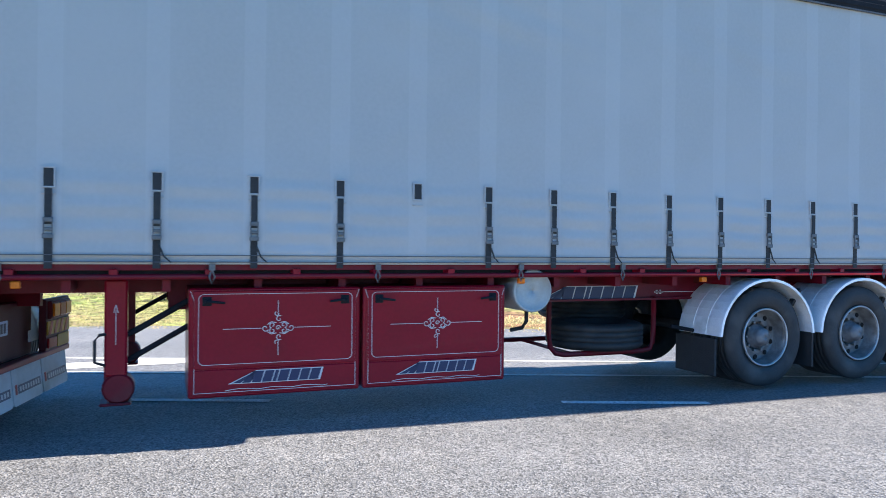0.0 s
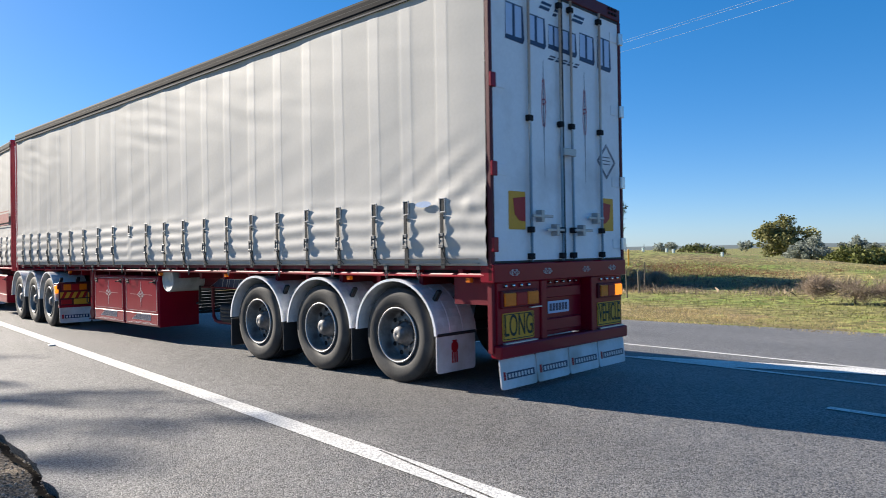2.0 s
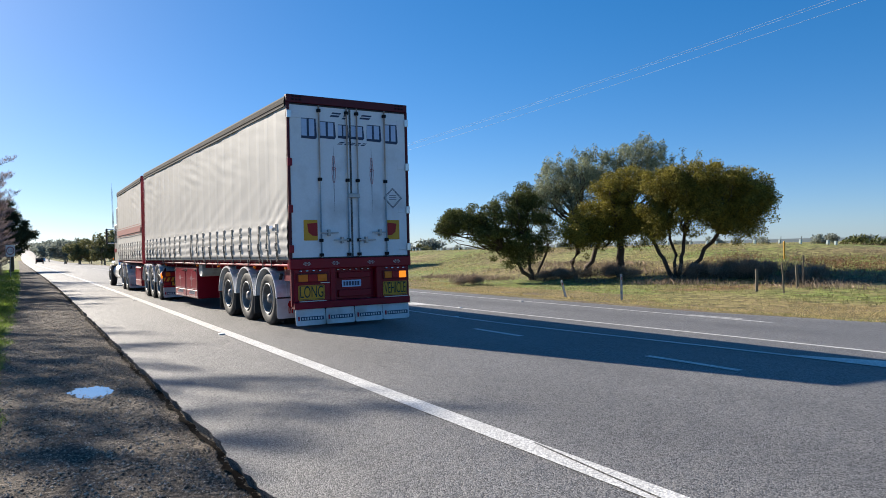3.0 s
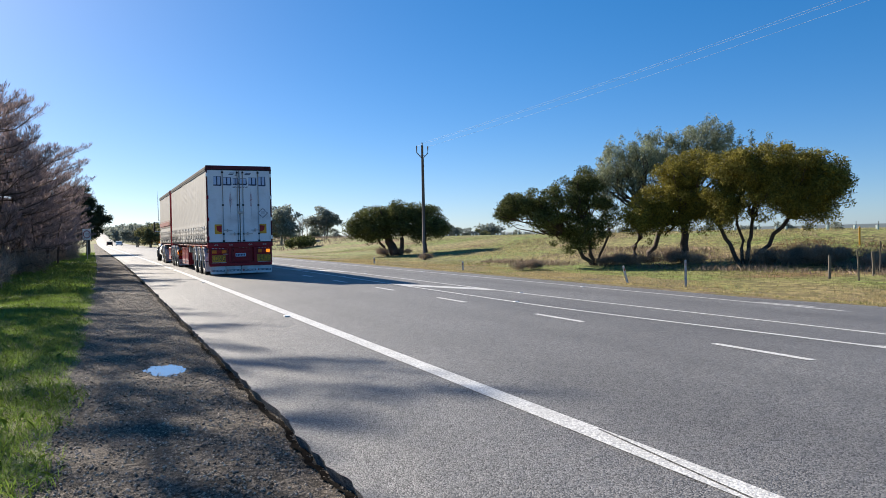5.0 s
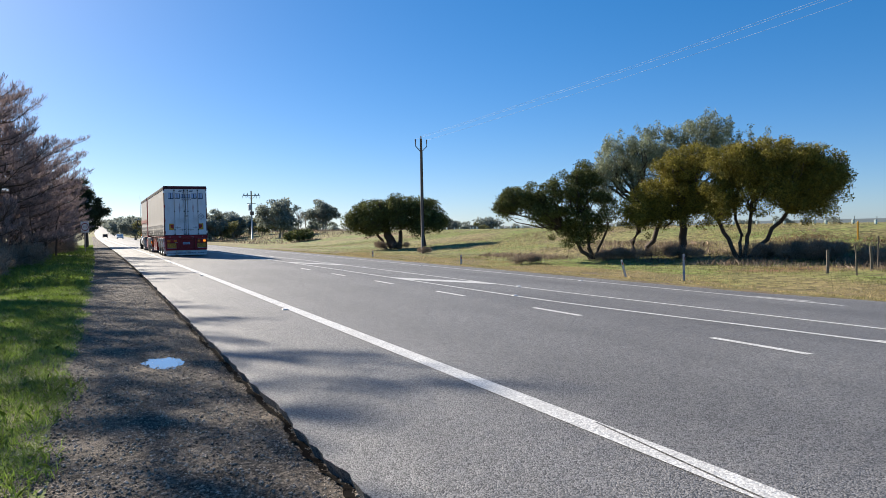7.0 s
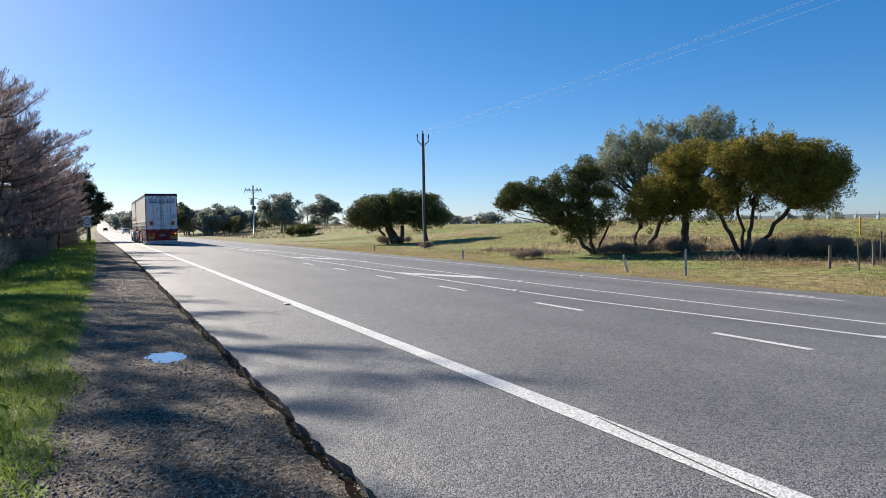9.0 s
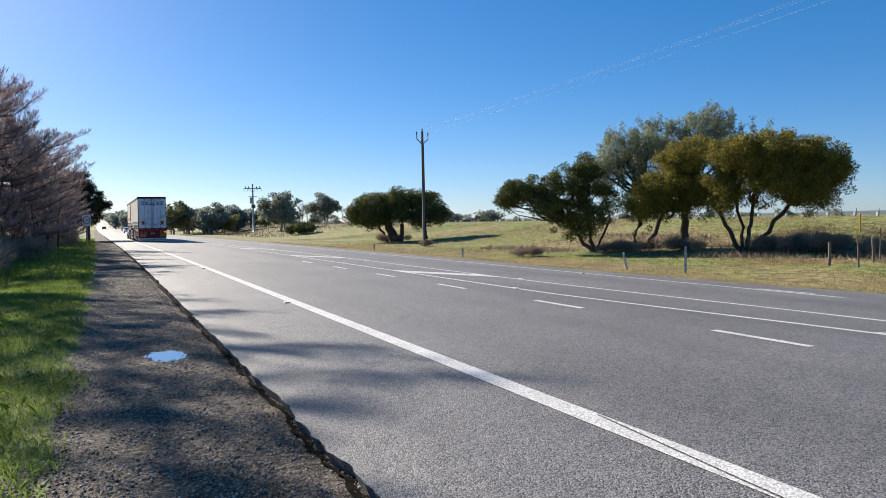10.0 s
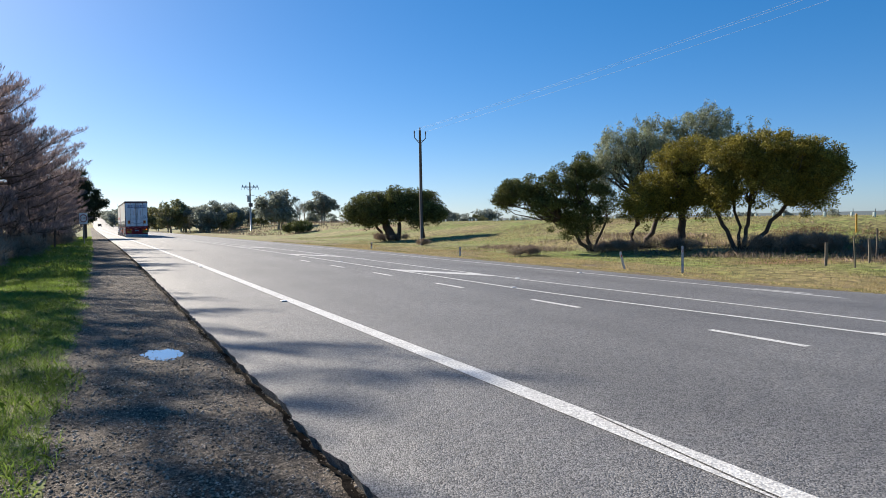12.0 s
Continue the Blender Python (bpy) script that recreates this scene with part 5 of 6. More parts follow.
def tree(name, label, seed, trunks, clumps, leaves, leaf, length, width, bark=BARK, droop=0.0, group="", m=None, twigs=0, upright=0.0):
    """A tree: limbs from each trunk's foot to its clumps, and a crown of single leaves."""
    rng = np.random.default_rng(seed)
    t = thing(name, label, "tree" if "tree" in name or name in ("sheoak", "pine") else "bush", group, m=m)
    bm = bmesh.new()
    for foot, fork, r in trunks:
        branch(bm, foot, fork, r, r * 0.72, rng, 0.05, 6, 9)
        mine = [c for c in clumps if min(trunks, key=lambda q: (Vector(q[1]) - Vector(c[0])).length)[1] == fork]
        for c in mine[::1 if len(clumps) < 60 else 6]:
            branch(bm, fork, c[0], r * 0.5, r * 0.12, rng, 0.10, 5, 6)
            for _ in range(twigs):
                e = Vector(c[0]) + Vector(rng.normal(size=3)) * 0.5 * Vector(c[1]).length * 0.6
                branch(bm, Vector(c[0]) * 0.75 + Vector(fork) * 0.25, e, r * 0.14, r * 0.03, rng, 0.15, 3, 4)
    part("trunk", bm, bark, t, "", True)
    v, f = leaf_cloud(rng, clumps, leaves, length, width, droop, upright)
    tagged(part("crown", cloud_mesh("crown", v, f, leaf), None, t), kind="stuff")
    return t


def clumps_of(rng, n, centre, spread, size, flat=0.75):
    out = []
    for _ in range(n):
        d = rng.normal(size=3)
        d /= np.linalg.norm(d)
        d *= rng.random() ** 0.4
        s = size * (0.65 + 0.7 * rng.random())
        out.append((tuple(np.array(centre) + d * np.array(spread)), (s, s, s * flat)))
    return out


def polar(az, d):
    return d * math.sin(radians(az)), d * math.cos(radians(az))


def puffs(rng, lobes, size, core=0.35, flat=0.8):
    """Clumps over the upper face of egg-shaped lobes (bearing, distance, height, half sizes, how many), with a darker heart inside."""
    out = []
    for az, d, zc, half, n in lobes:
        c, s = math.cos(radians(az)), math.sin(radians(az))
        for k in range(n):
            q = rng.normal(size=3)
            q /= np.linalg.norm(q)
            heart = k < core * n
            if not heart and q[2] < -0.25 and rng.random() < 0.6:
                q[2] = -q[2]
            q *= 0.65 * rng.random() ** 0.4 if heart else 0.86 + 0.22 * rng.random()
            a, b, h = q[0] * half[0], q[1] * half[1], q[2] * half[2]
            r = size * (1.25 if heart else 0.55 + 0.6 * rng.random())
            out.append(((d * s + a * c + b * s, d * c - a * s + b * c, zc + h), (r, r, r * flat)))
    return out


def field_trees():
    rng = np.random.default_rng(5)
    C = puffs(rng, [(49.8, 38.5, 4.1, (2.2, 2.0, 1.25), 120), (47.0, 38.5, 3.8, (1.5, 1.6, 1.35), 70), (52.2, 38.5, 3.7, (1.5, 1.6, 1.25), 80), (53.4, 38.0, 2.9, (0.8, 1.1, 1.15), 50), (51.8, 38.2, 2.4, (1.2, 1.3, 1.0), 56), (49.4, 38.4, 2.9, (1.9, 1.6, 1.0), 60), (46.4, 38.4, 2.3, (1.0, 1.1, 1.1), 50)], 0.42)
    tree("wattle_tree", "broad low tree with golden green foliage and several bare dark stems", 1,
         [((28.9, 26.3, -0.5), (28.2, 27.2, 1.7), 0.12), ((29.0, 26.2, -0.5), (29.3, 26.0, 1.9), 0.11), ((29.1, 26.1, -0.5), (30.4, 24.8, 1.9), 0.12), ((28.9, 26.1, -0.5), (28.9, 26.6, 2.0), 0.09)],
         C, 120000, LEAF_GOLD, 0.10, 0.022, group="trees beyond the road", twigs=1)
    B = puffs(rng, [(44.2, 40, 4.1, (1.7, 1.6, 1.3), 90), (42.9, 40, 3.1, (1.2, 1.3, 1.3), 60), (40.6, 40, 1.9, (0.9, 0.9, 1.25), 60), (44.6, 39.6, 2.4, (1.3, 1.2, 1.2), 66), (41.8, 40, 2.3, (1.0, 1.0, 1.3), 56)], 0.40)
    tree("wattle_tree", "golden green tree on one stout dark trunk", 2, [((28.4, 29.6, -0.5), (28.3, 29.6, 1.9), 0.24)], B, 74000, LEAF_GOLD, 0.10, 0.022, group="trees beyond the road", twigs=1)
    G = puffs(rng, [(39.4, 43.5, 4.5, (1.7, 1.6, 1.9), 60), (42.0, 43.5, 5.2, (1.8, 1.8, 1.6), 60), (45.6, 43.5, 5.7, (1.7, 1.6, 1.4), 50), (38.0, 43.2, 3.8, (0.9, 1.0, 1.3), 30)], 0.36, 0.2, 1.5)
    for az, h in ((38.6, 5.9), (39.4, 6.3), (40.4, 6.7), (41.2, 6.5), (42.3, 6.8), (43.4, 6.6), (44.2, 7.1), (45.0, 7.2), (45.9, 7.0), (46.9, 6.8), (47.9, 6.5), (48.8, 6.0)):
        for k in range(4):
            x, y = polar(az + 0.5 * rng.normal(), 43.5 + 0.8 * rng.normal())
            r = 0.16 + 0.10 * rng.random()
            G.append(((x, y, h + 0.35 - 0.42 * k - 0.2 * rng.random()), (r, r, 0.42)))
    tree("gum_tree", "tall grey-green gum with drooping leaves", 3, [((27.5, 32.8, -0.5), (28.0, 32.7, 2.6), 0.17), ((28.0, 32.4, -0.5), (29.6, 31.8, 2.8), 0.15)], G, 46000, LEAF_GREY, 0.16, 0.019, droop=0.6, group="trees beyond the road", twigs=1)
    A = puffs(rng, [(31.2, 42.5, 2.95, (1.0, 1.1, 0.7), 44), (33.0, 42.3, 2.95, (1.2, 1.2, 0.85), 50), (35.2, 42, 3.1, (1.2, 1.3, 1.25), 60), (36.4, 42, 4.1, (0.65, 0.8, 0.9), 36), (37.4, 42, 2.4, (1.1, 1.2, 1.5), 60), (35.6, 42, 1.35, (1.5, 1.1, 1.1), 66), (30.2, 42.5, 2.4, (0.55, 0.8, 0.6), 24), (33.6, 42, 2.1, (1.1, 1.0, 0.6), 30)], 0.34, 0.3)
    tree("olive_tree", "dark olive tree leaning to one side on leaning stems", 4,
         [((25.3, 33.7, -0.55), (24.4, 34.9, 1.2), 0.13), ((25.3, 33.6, -0.55), (25.3, 34.2, 1.6), 0.13), ((25.4, 33.5, -0.55), (26.3, 33.4, 1.5), 0.08)], A, 60000, LEAF_OLIVE, 0.11, 0.024, group="trees beyond the road", twigs=2)
    D = puffs(rng, [(19.8, 71.5, 2.9, (2.0, 2.0, 1.3), 60), (21.6, 71.5, 3.3, (2.0, 2.0, 1.35), 70), (23.9, 71, 3.0, (1.6, 1.6, 1.3), 60), (18.4, 71.5, 2.1, (0.9, 1.0, 0.9), 30), (25.0, 70.5, 2.0, (0.9, 1.0, 0.9), 26), (21.4, 71, 2.0, (2.5, 1.6, 0.9), 50), (19.6, 71, 1.6, (1.4, 1.2, 0.7), 26), (23.6, 70.6, 1.7, (1.5, 1.2, 0.8), 30)], 0.6)
    tree("olive_tree", "low broad dark tree with a thick leaning trunk", 6, [((26.2, 66.5, -0.55), (25.5, 67.2, 1.6), 0.5), ((25.7, 67.4, -0.55), (24.9, 68.2, 1.4), 0.16), ((26.6, 66.3, -0.55), (26.9, 66.2, 1.5), 0.25), ((28.9, 65.2, -0.5), (28.5, 65.5, 1.6), 0.25)],
         D, 52000, LEAF_OLIVE, 0.18, 0.04, group="trees beyond the road", twigs=1)
    # the gum by the metal pole
    H = clumps_of(rng, 70, (27.5, 3.2, 6.2), (4.0, 3.8, 3.6), 0.72, 1.3) + clumps_of(rng, 14, (25.0, 5.0, 3.7), (1.2, 1.2, 1.1), 0.6, 1.5)
    tree("gum_tree", "large grey-green gum with hanging leaves behind the roadside pole", 7, [((28.6, 0.8, -0.5), (28.2, 1.8, 3.2), 0.35)], H, 52000, LEAF_GREY, 0.18, 0.021, PALEBARK, 0.7, "trees beyond the road", twigs=1)


field_trees()


def seat(x, y):
    return terrain(x, y)


def bare_tree(seed):
    """A leafless pale tree: a trunk, limbs and forked twigs."""
    rng = np.random.default_rng(seed)
    x, y = polar(14.0, 182)
    t = thing("bare_tree", "leafless pale tree in the distance", "tree", "bare trees", m=pose(x, y, seat(x, y) - 0.2))
    bm = bmesh.new()
    branch(bm, (0, 0, 0), (0.2, 0, 4.2), 0.16, 0.09, rng, 0.05, 5, 6)
    for k in range(11):
        z, a = 1.6 + 0.24 * k, 2.4 * k
        e = Vector((0.1 + (1.9 - 0.08 * k) * math.cos(a), (1.9 - 0.08 * k) * math.sin(a), z + 1.6 + rng.random()))
        branch(bm, (0.1, 0, z), e, 0.06, 0.02, rng, 0.12, 4, 4)
        for _ in range(4):
            branch(bm, Vector((0.1, 0, z)).lerp(e, 0.5 + 0.4 * rng.random()), e + Vector(rng.normal(size=3)) * 0.5 + Vector((0, 0, 0.6)), 0.022, 0.01, rng, 0.12, 3, 3)
    part("trunk", bm, PALEBARK, t, "bare pale trunk and limbs")
    return t


def far_trees():
    """Woods, bushes and single gums at a distance: a few kinds, copied."""
    rng = np.random.default_rng(11)
    kinds = []
    for k in range(3):
        cl = clumps_of(rng, 40, (0, 0, 5.0), (4.4, 4.2, 3.0), 1.15, 0.75) + clumps_of(rng, 8, (0.4, 0, 2.4), (3.2, 3.2, 0.9), 0.8, 0.8)
        # the paler leaf colour stands in for haze over these crowns
        kinds.append(tree("gum_tree", "distant spreading gum tree", 20 + k, [((0, 0, -0.3), (0.2, 0, 2.6), 0.26), ((0.5, 0.2, -0.3), (1.2, 0.3, 3.0), 0.2)], cl, 6500, LEAF_MID if k == 2 else LEAF_HAZE, 0.45, 0.14, PALEBARK, 0.3, "distant trees", pose(*polar((12.6, 15.9, 66.2)[k], (150, 185, 128)[k]), -0.9)))
    for k in range(2):
        cl = clumps_of(rng, 24, (0, 0, 5.0), (4.4, 4.2, 3.2), 1.5, 0.75)
        kinds.append(tree("gum_tree", "far hazy gum tree", 25 + k, [((0, 0, -0.3), (0.2, 0, 3.0), 0.26)], cl, 1300, LEAF_HAZE, 1.0, 0.3, PALEBARK, 0.3, "distant trees", pose(*polar((34, 29)[k], (300, 290)[k]), -0.9)))
    for b in kinds:
        b.matrix_basis.translation.z = seat(*b.matrix_basis.translation[:2]) - 0.2
    bush = tree("round_bush", "dense rounded green bush", 30, [((0, 0, -0.2), (0, 0, 0.8), 0.15)], clumps_of(rng, 22, (0, 0, 1.6), (3.4, 3.0, 1.0), 1.0, 0.8), 5200, LEAF_OLIVE, 0.35, 0.09, group="bushes", m=pose(*polar(60.9, 95), -1.0))
    rows = [(0, 5.6, 190, 1.0), (1, 6.8, 175, 1.0), (2, 8.2, 170, 1.05), (0, 9.2, 185, 1.0), (1, 10.3, 200, 0.95), (2, 11.5, 180, 0.8), (0, 15.2, 230, 0.7), (1, 19.0, 260, 0.6), (2, 24.6, 190, 0.75),
            (0, 26.0, 200, 0.85), (1, 27.3, 210, 0.9), (2, 28.3, 215, 0.75), (1, 67.6, 95, 0.6), (0, 2.2, 210, 1.05), (2, 3.2, 190, 0.95), (1, 1.2, 330, 1.0), (0, 4.2, 300, 1.0),
            (2, -2.2, 420, 1.1), (1, 12.4, 240, 0.8), (0, 21.0, 280, 0.6), (2, 30.2, 250, 0.6), (1, 32, 270, 0.6), (0, 3.9, 240, 0.8), (2, 1.9, 380, 1.1), (1, 2.8, 420, 1.2), (0, 0.9, 470, 1.2)]
    rows += [(k % 3, 4.7 + 4.6 * rng.random(), 165 + 60 * rng.random(), 0.75 + 0.4 * rng.random()) for k in range(12)]
    rows += [(k % 3, 9.5 + 4.5 * rng.random(), 200 + 60 * rng.random(), 0.5 + 0.3 * rng.random()) for k in range(9)]
    rows += [(k % 3, -6.5 + 13.5 * rng.random(), 480 + 420 * rng.random(), 0.9 + 0.5 * rng.random()) for k in range(90)]
    rows = [r for r in rows if r[2] < 475 or abs(r[1] + 0.75) > 0.75]
    rows += [(k % 3, 8 + 70 * rng.random(), 260 + 260 * rng.random(), 0.5 + 0.4 * rng.random()) for k in range(60)]
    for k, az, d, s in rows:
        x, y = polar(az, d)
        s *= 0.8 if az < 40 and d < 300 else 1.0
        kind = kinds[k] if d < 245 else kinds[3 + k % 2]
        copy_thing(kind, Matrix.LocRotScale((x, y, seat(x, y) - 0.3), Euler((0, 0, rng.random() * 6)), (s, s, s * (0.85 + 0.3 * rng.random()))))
    # bare pale trees between the gums
    bare = bare_tree(33)
    for az, d, s in ((14.2, 175, 0.8), (14.6, 190, 0.9), (6.1, 180, 0.8), (9.4, 185, 0.7)):
        x, y = polar(az, d)
        copy_thing(bare, Matrix.LocRotScale((x, y, seat(x, y) - 0.2), Euler((0, 0, rng.random() * 6)), (s, s, s)))
    for az, d, s in ((2.35, 372, 1.25), (3.1, 360, 1.6), (62.1, 96, 0.8), (69.6, 80, 0.8), (71.4, 76, 0.9), (13.9, 118, 0.8)):
        x, y = polar(az, d)
        copy_thing(bush, Matrix.LocRotScale((x, y, seat(x, y) - 0.1), Euler((0, 0, rng.random() * 6)), (s, s, s * (2.2 if az < 5 else 1))))


far_trees()


def sheoak(seed, height, reach, limbs, label, m, low=0.10, per=6):
    """A wispy tree: slender stems, spreading limbs that turn up, and twigs that end in tufts of fine needles."""
    rng = np.random.default_rng(seed)
    t = thing("sheoak", label, "tree", "roadside sheoaks", m=m)
    bm, tufts = bmesh.new(), []
    stems = [((0, 0), 0.14, 1.0), ((0.7, 0.8), 0.08, 0.72), ((-0.5, -0.9), 0.09, 0.82)]
    for (x, y), r, q in stems:
        branch(bm, (x, y, -0.2), (x * 1.3 + 0.1, y * 1.3, height * q * 0.92), r, 0.02, rng, 0.03, 7, 7)
    for k in range(limbs):
        (x, y), r, q = stems[(0, 0, 1, 2)[k % 4]]
        u = ((k + rng.random()) / limbs) ** 0.75
        z, a = height * q * (low + (0.92 - low) * u), 2.4 * k + 0.5 * rng.normal()
        L = reach * (0.62 + 0.5 * math.sin(math.pi * min(1, 0.25 + 0.8 * u))) * (0.7 + 0.45 * rng.random())
        out, lift = Vector((math.cos(a), math.sin(a), 0)), 0.05 + 0.35 * rng.random() + 0.25 * u
        pts = [Vector((x * 1.2, y * 1.2, z)) + out * (L * w) + Vector((0, 0, L * lift * w * w)) + Vector(rng.normal(size=3)) * 0.05 for w in (0, 0.25, 0.5, 0.75, 1)]
        tube(pts, 0.045, 0.012, 5, bm, cap=False)
        for n in range(12):
            w = 0.3 + 0.7 * n / 11
            i = min(int(w * 4), 3)
            p = pts[i].lerp(pts[i + 1], w * 4 - i)
            b = a + (1 if n % 2 else -1) * (0.5 + 0.6 * rng.random()) * (1 - 0.7 * w)
            d = Vector((math.cos(b), math.sin(b), 0.35 + 0.6 * rng.random())).normalized()
            e = p + d * (0.45 + 0.45 * rng.random())
            tube([p, p.lerp(e, 0.5) - Vector((0, 0, 0.03)), e], 0.012, 0.005, 3, bm, cap=False)
            tufts += [(p.lerp(e, v), d) for v in (0.45, 0.65, 0.85, 1.0)]
    part("trunk", bm, BARK, t, "dark slender stems and limbs")
    c = np.repeat(np.array([tuple(p) for p, d in tufts]), per, 0)
    g = np.repeat(np.array([tuple(d) for p, d in tufts]), per, 0)
    n = len(c)
    g = 0.35 * g + np.array((0, 0, 0.65)) + 0.34 * rng.normal(size=(n, 3))
    g /= np.linalg.norm(g, axis=1)[:, None]
    side_ = np.cross(g, rng.normal(size=(n, 3)))
    side_ /= np.linalg.norm(side_, axis=1)[:, None]
    L = (0.16 + 0.2 * rng.random(n))[:, None]
    c = c + 0.05 * rng.normal(size=(n, 3))
    v = np.stack([c, c + 0.55 * g * L + 0.0145 * side_, c + g * L, c + 0.55 * g * L - 0.0145 * side_], 1).reshape(-1, 3)
    f = np.arange(n)[:, None] * 4 + np.array([[0, 1, 2, 3]])
    tagged(part("crown", cloud_mesh("crown", v, f, TWIG), None, t), kind="stuff")
    return t


def sheoaks():
    """The wispy brown row along the near verge, and the dark pine at its end."""
    rng = np.random.default_rng(31)
    kinds = [sheoak(40 + k, (9.3, 10.0, 8.8)[k], 2.9, (52, 58, 48)[k], "brown wispy sheoak with fine bare twigs", pose((-5.2, -5.2, -4.8)[k], (40.5, 46, 52)[k], -0.15)) for k in range(3)]
    for k, x, y, s in ((2, -4.6, 59, 0.88), (0, -4.6, 66, 0.8), (1, -4.6, 74, 0.72), (2, -4.9, 83, 0.72), (0, -4.6, 92, 0.7), (2, -3.3, 84, 0.7), (1, -3.0, 90, 0.66), (1, -9.2, 36, 1.1), (2, -9.2, 44, 1.15), (0, -9.0, 55, 1.05), (1, -8.7, 68, 0.95),
                       (0, -4.0, 47, 0.62), (2, -4.2, 55, 0.62), (1, -4.2, 63, 0.6), (0, -3.8, 71, 0.6), (2, -3.4, 78, 0.6)):
        copy_thing(kinds[k], Matrix.LocRotScale((x, y, terrain(x, y) - 0.05), Euler((0, 0, 2.1 * k + y)), (s, s, s)))
    sheoak(44, 8.4, 3.0, 26, "taller wispy sheoak, its feathery top above the row", pose(-3.6, 58, -0.2), 0.55)
    # the taller ones beside the viewer, whose feathery tops shade the shoulder
    high = sheoak(43, 13.0, 2.5, 27, "tall wispy sheoak close beside the shoulder", pose(-5.9, 28.3, -0.15), 0.38, 5)
    for x, y, s, a in ((-7.0, 33.8, 1.03, 1.0), (-6.9, 22.8, 0.92, 2.2)):
        copy_thing(high, Matrix.LocRotScale((x, y, -0.15), Euler((0, 0, a)), (s, s, s)))
    pine = tree("pine", "dark dense pine at the end of the row", 45, [((-1.6, 92, -0.2), (-1.5, 92, 3.6), 0.25)], clumps_of(rng, 46, (-1.3, 92, 3.8), (1.9, 2.2, 2.4), 0.62, 0.5) + clumps_of(rng, 24, (-2.2, 92, 6.2), (1.3, 1.4, 1.5), 0.5, 0.5), 22000, LEAF_DARK, 0.4, 0.04, BARK)
    rough = tree("dry_scrub", "tangle of dead brown brush under the trees", 46, [((0, 0, -0.1), (0, 0, 0.3), 0.04)], clumps_of(rng, 16, (0, 0, 0.55), (1.3, 1.9, 0.3), 0.5, 0.7), 5000, BRUSH, 0.3, 0.008, BARK, 0.0, "scrub", pose(-3.9, 30, -0.15), twigs=4, upright=0.6)
    for k in range(26):
        x, y = -3.4 - 2.4 * rng.random() - 0.5 * (k % 2), 19 + 2.6 * k + rng.random()
        copy_thing(rough, Matrix.LocRotScale((x, y, terrain(x, y)), Euler((0, 0, rng.random() * 6)), (1, 1, 0.8 + 0.6 * rng.random())))
    for x, y, s in ((20.0, 32.6, 0.5), (20.8, 32.9, 0.45), (26.4, 32.0, 0.6), (27.4, 28.6, 0.7), (27.0, 30.6, 0.7), (29.6, 25.0, 0.8), (30.6, 23.0, 0.8), (26.3, 33.0, 0.6), (25.6, 33.2, 0.5), (29.2, 24.0, 0.7), (31.2, 21.5, 0.7), (30.2, 20.0, 0.6), (23.0, 52.0, 0.5), (26.4, 66.0, 0.7), (25.2, 67.4, 0.7), (26.5, 9.5, 0.8), (27.5, 8.4, 0.6)):
        copy_thing(rough, Matrix.LocRotScale((x, y, terrain(x, y)), Euler((0, 0, rng.random() * 6)), (s, s, s)))


sheoaks()


def blades(name, label, seed, count, xr, yr, h, w, material, keep=lambda x, y, q: True, lean=0.5, power=1.0):
    rng = np.random.default_rng(seed)
    pts = []
    while len(pts) < count:
        x, y = xr[0] + (xr[1] - xr[0]) * rng.random(), yr[0] + (yr[1] - yr[0]) * rng.random() ** power
        if keep(x, y, rng.random()):
            pts.append((x, y, terrain(x + bend(y), y)))
    p = np.array(pts)
    p[:, 0] += np.array([bend(y) for y in p[:, 1]])
    n = len(p)
    hh = h * (0.4 + 0.9 * rng.random(n))[:, None]
    d = rng.normal(size=(n, 3)) * lean
    d[:, 2] = 1
    d /= np.linalg.norm(d, axis=1)[:, None]
    s = np.cross(d, rng.normal(size=(n, 3)))
    s /= np.linalg.norm(s, axis=1)[:, None]
    bow = rng.normal(size=(n, 3)) * 0.25
    bow[:, 2] = -0.12
    v = np.stack([p - s * w, p + s * w, p + d * hh * 0.55 + s * w * 0.7, p + (d + bow) * hh, p + d * hh * 0.55 - s * w * 0.7], 1).reshape(-1, 3)
    f = np.arange(n)[:, None] * 5 + np.array([[0, 1, 2, 3, 4]])
    solid(name, cloud_mesh(name, v, f, material), None, label, "grass", "stuff")


def green_patch(x, y, q):
    if x > -0.25 + 0.22 * noise.noise((y * 0.7, 3, 1)) + 0.14 * noise.noise((y * 2.3, 5, 1)) + 0.25 * (q - 0.5):
        return False
    return q < 0.25 + 1.3 * max(0, 0.5 + noise.noise((x * 0.5, y * 0.35, 1)))


blades("verge_grass", "lush green verge grass", 51, 150000, (-4.6, 0.1), (3, 26), 0.09, 0.003, GRASS, green_patch, 0.6, 1.5)
blades("verge_grass", "green verge grass by the shoulder", 50, 40000, (-4.6, 0.1), (-6, 3), 0.09, 0.003, GRASS, green_patch, 0.6)
blades("verge_grass", "green and yellowing verge grass further on", 52, 26000, (-4.4, -0.2), (24, 110), 0.16, 0.012, GRASS, green_patch, 0.5, 1.4)
blades("roadside_grass", "dry straw coloured grass beyond the road", 53, 52000, (14.9, 21), (-6, 60), 0.08, 0.005, STRAW, lambda x, y, q: q < 0.4 + noise.noise((x * 0.4, y * 0.3, 5)), 0.6)
blades("roadside_grass", "green tufts beyond the road", 54, 26000, (14.9, 24), (-6, 70), 0.08, 0.005, OLIVEGRASS, lambda x, y, q: q < 0.35 - noise.noise((x * 0.4, y * 0.3, 5)), 0.6)
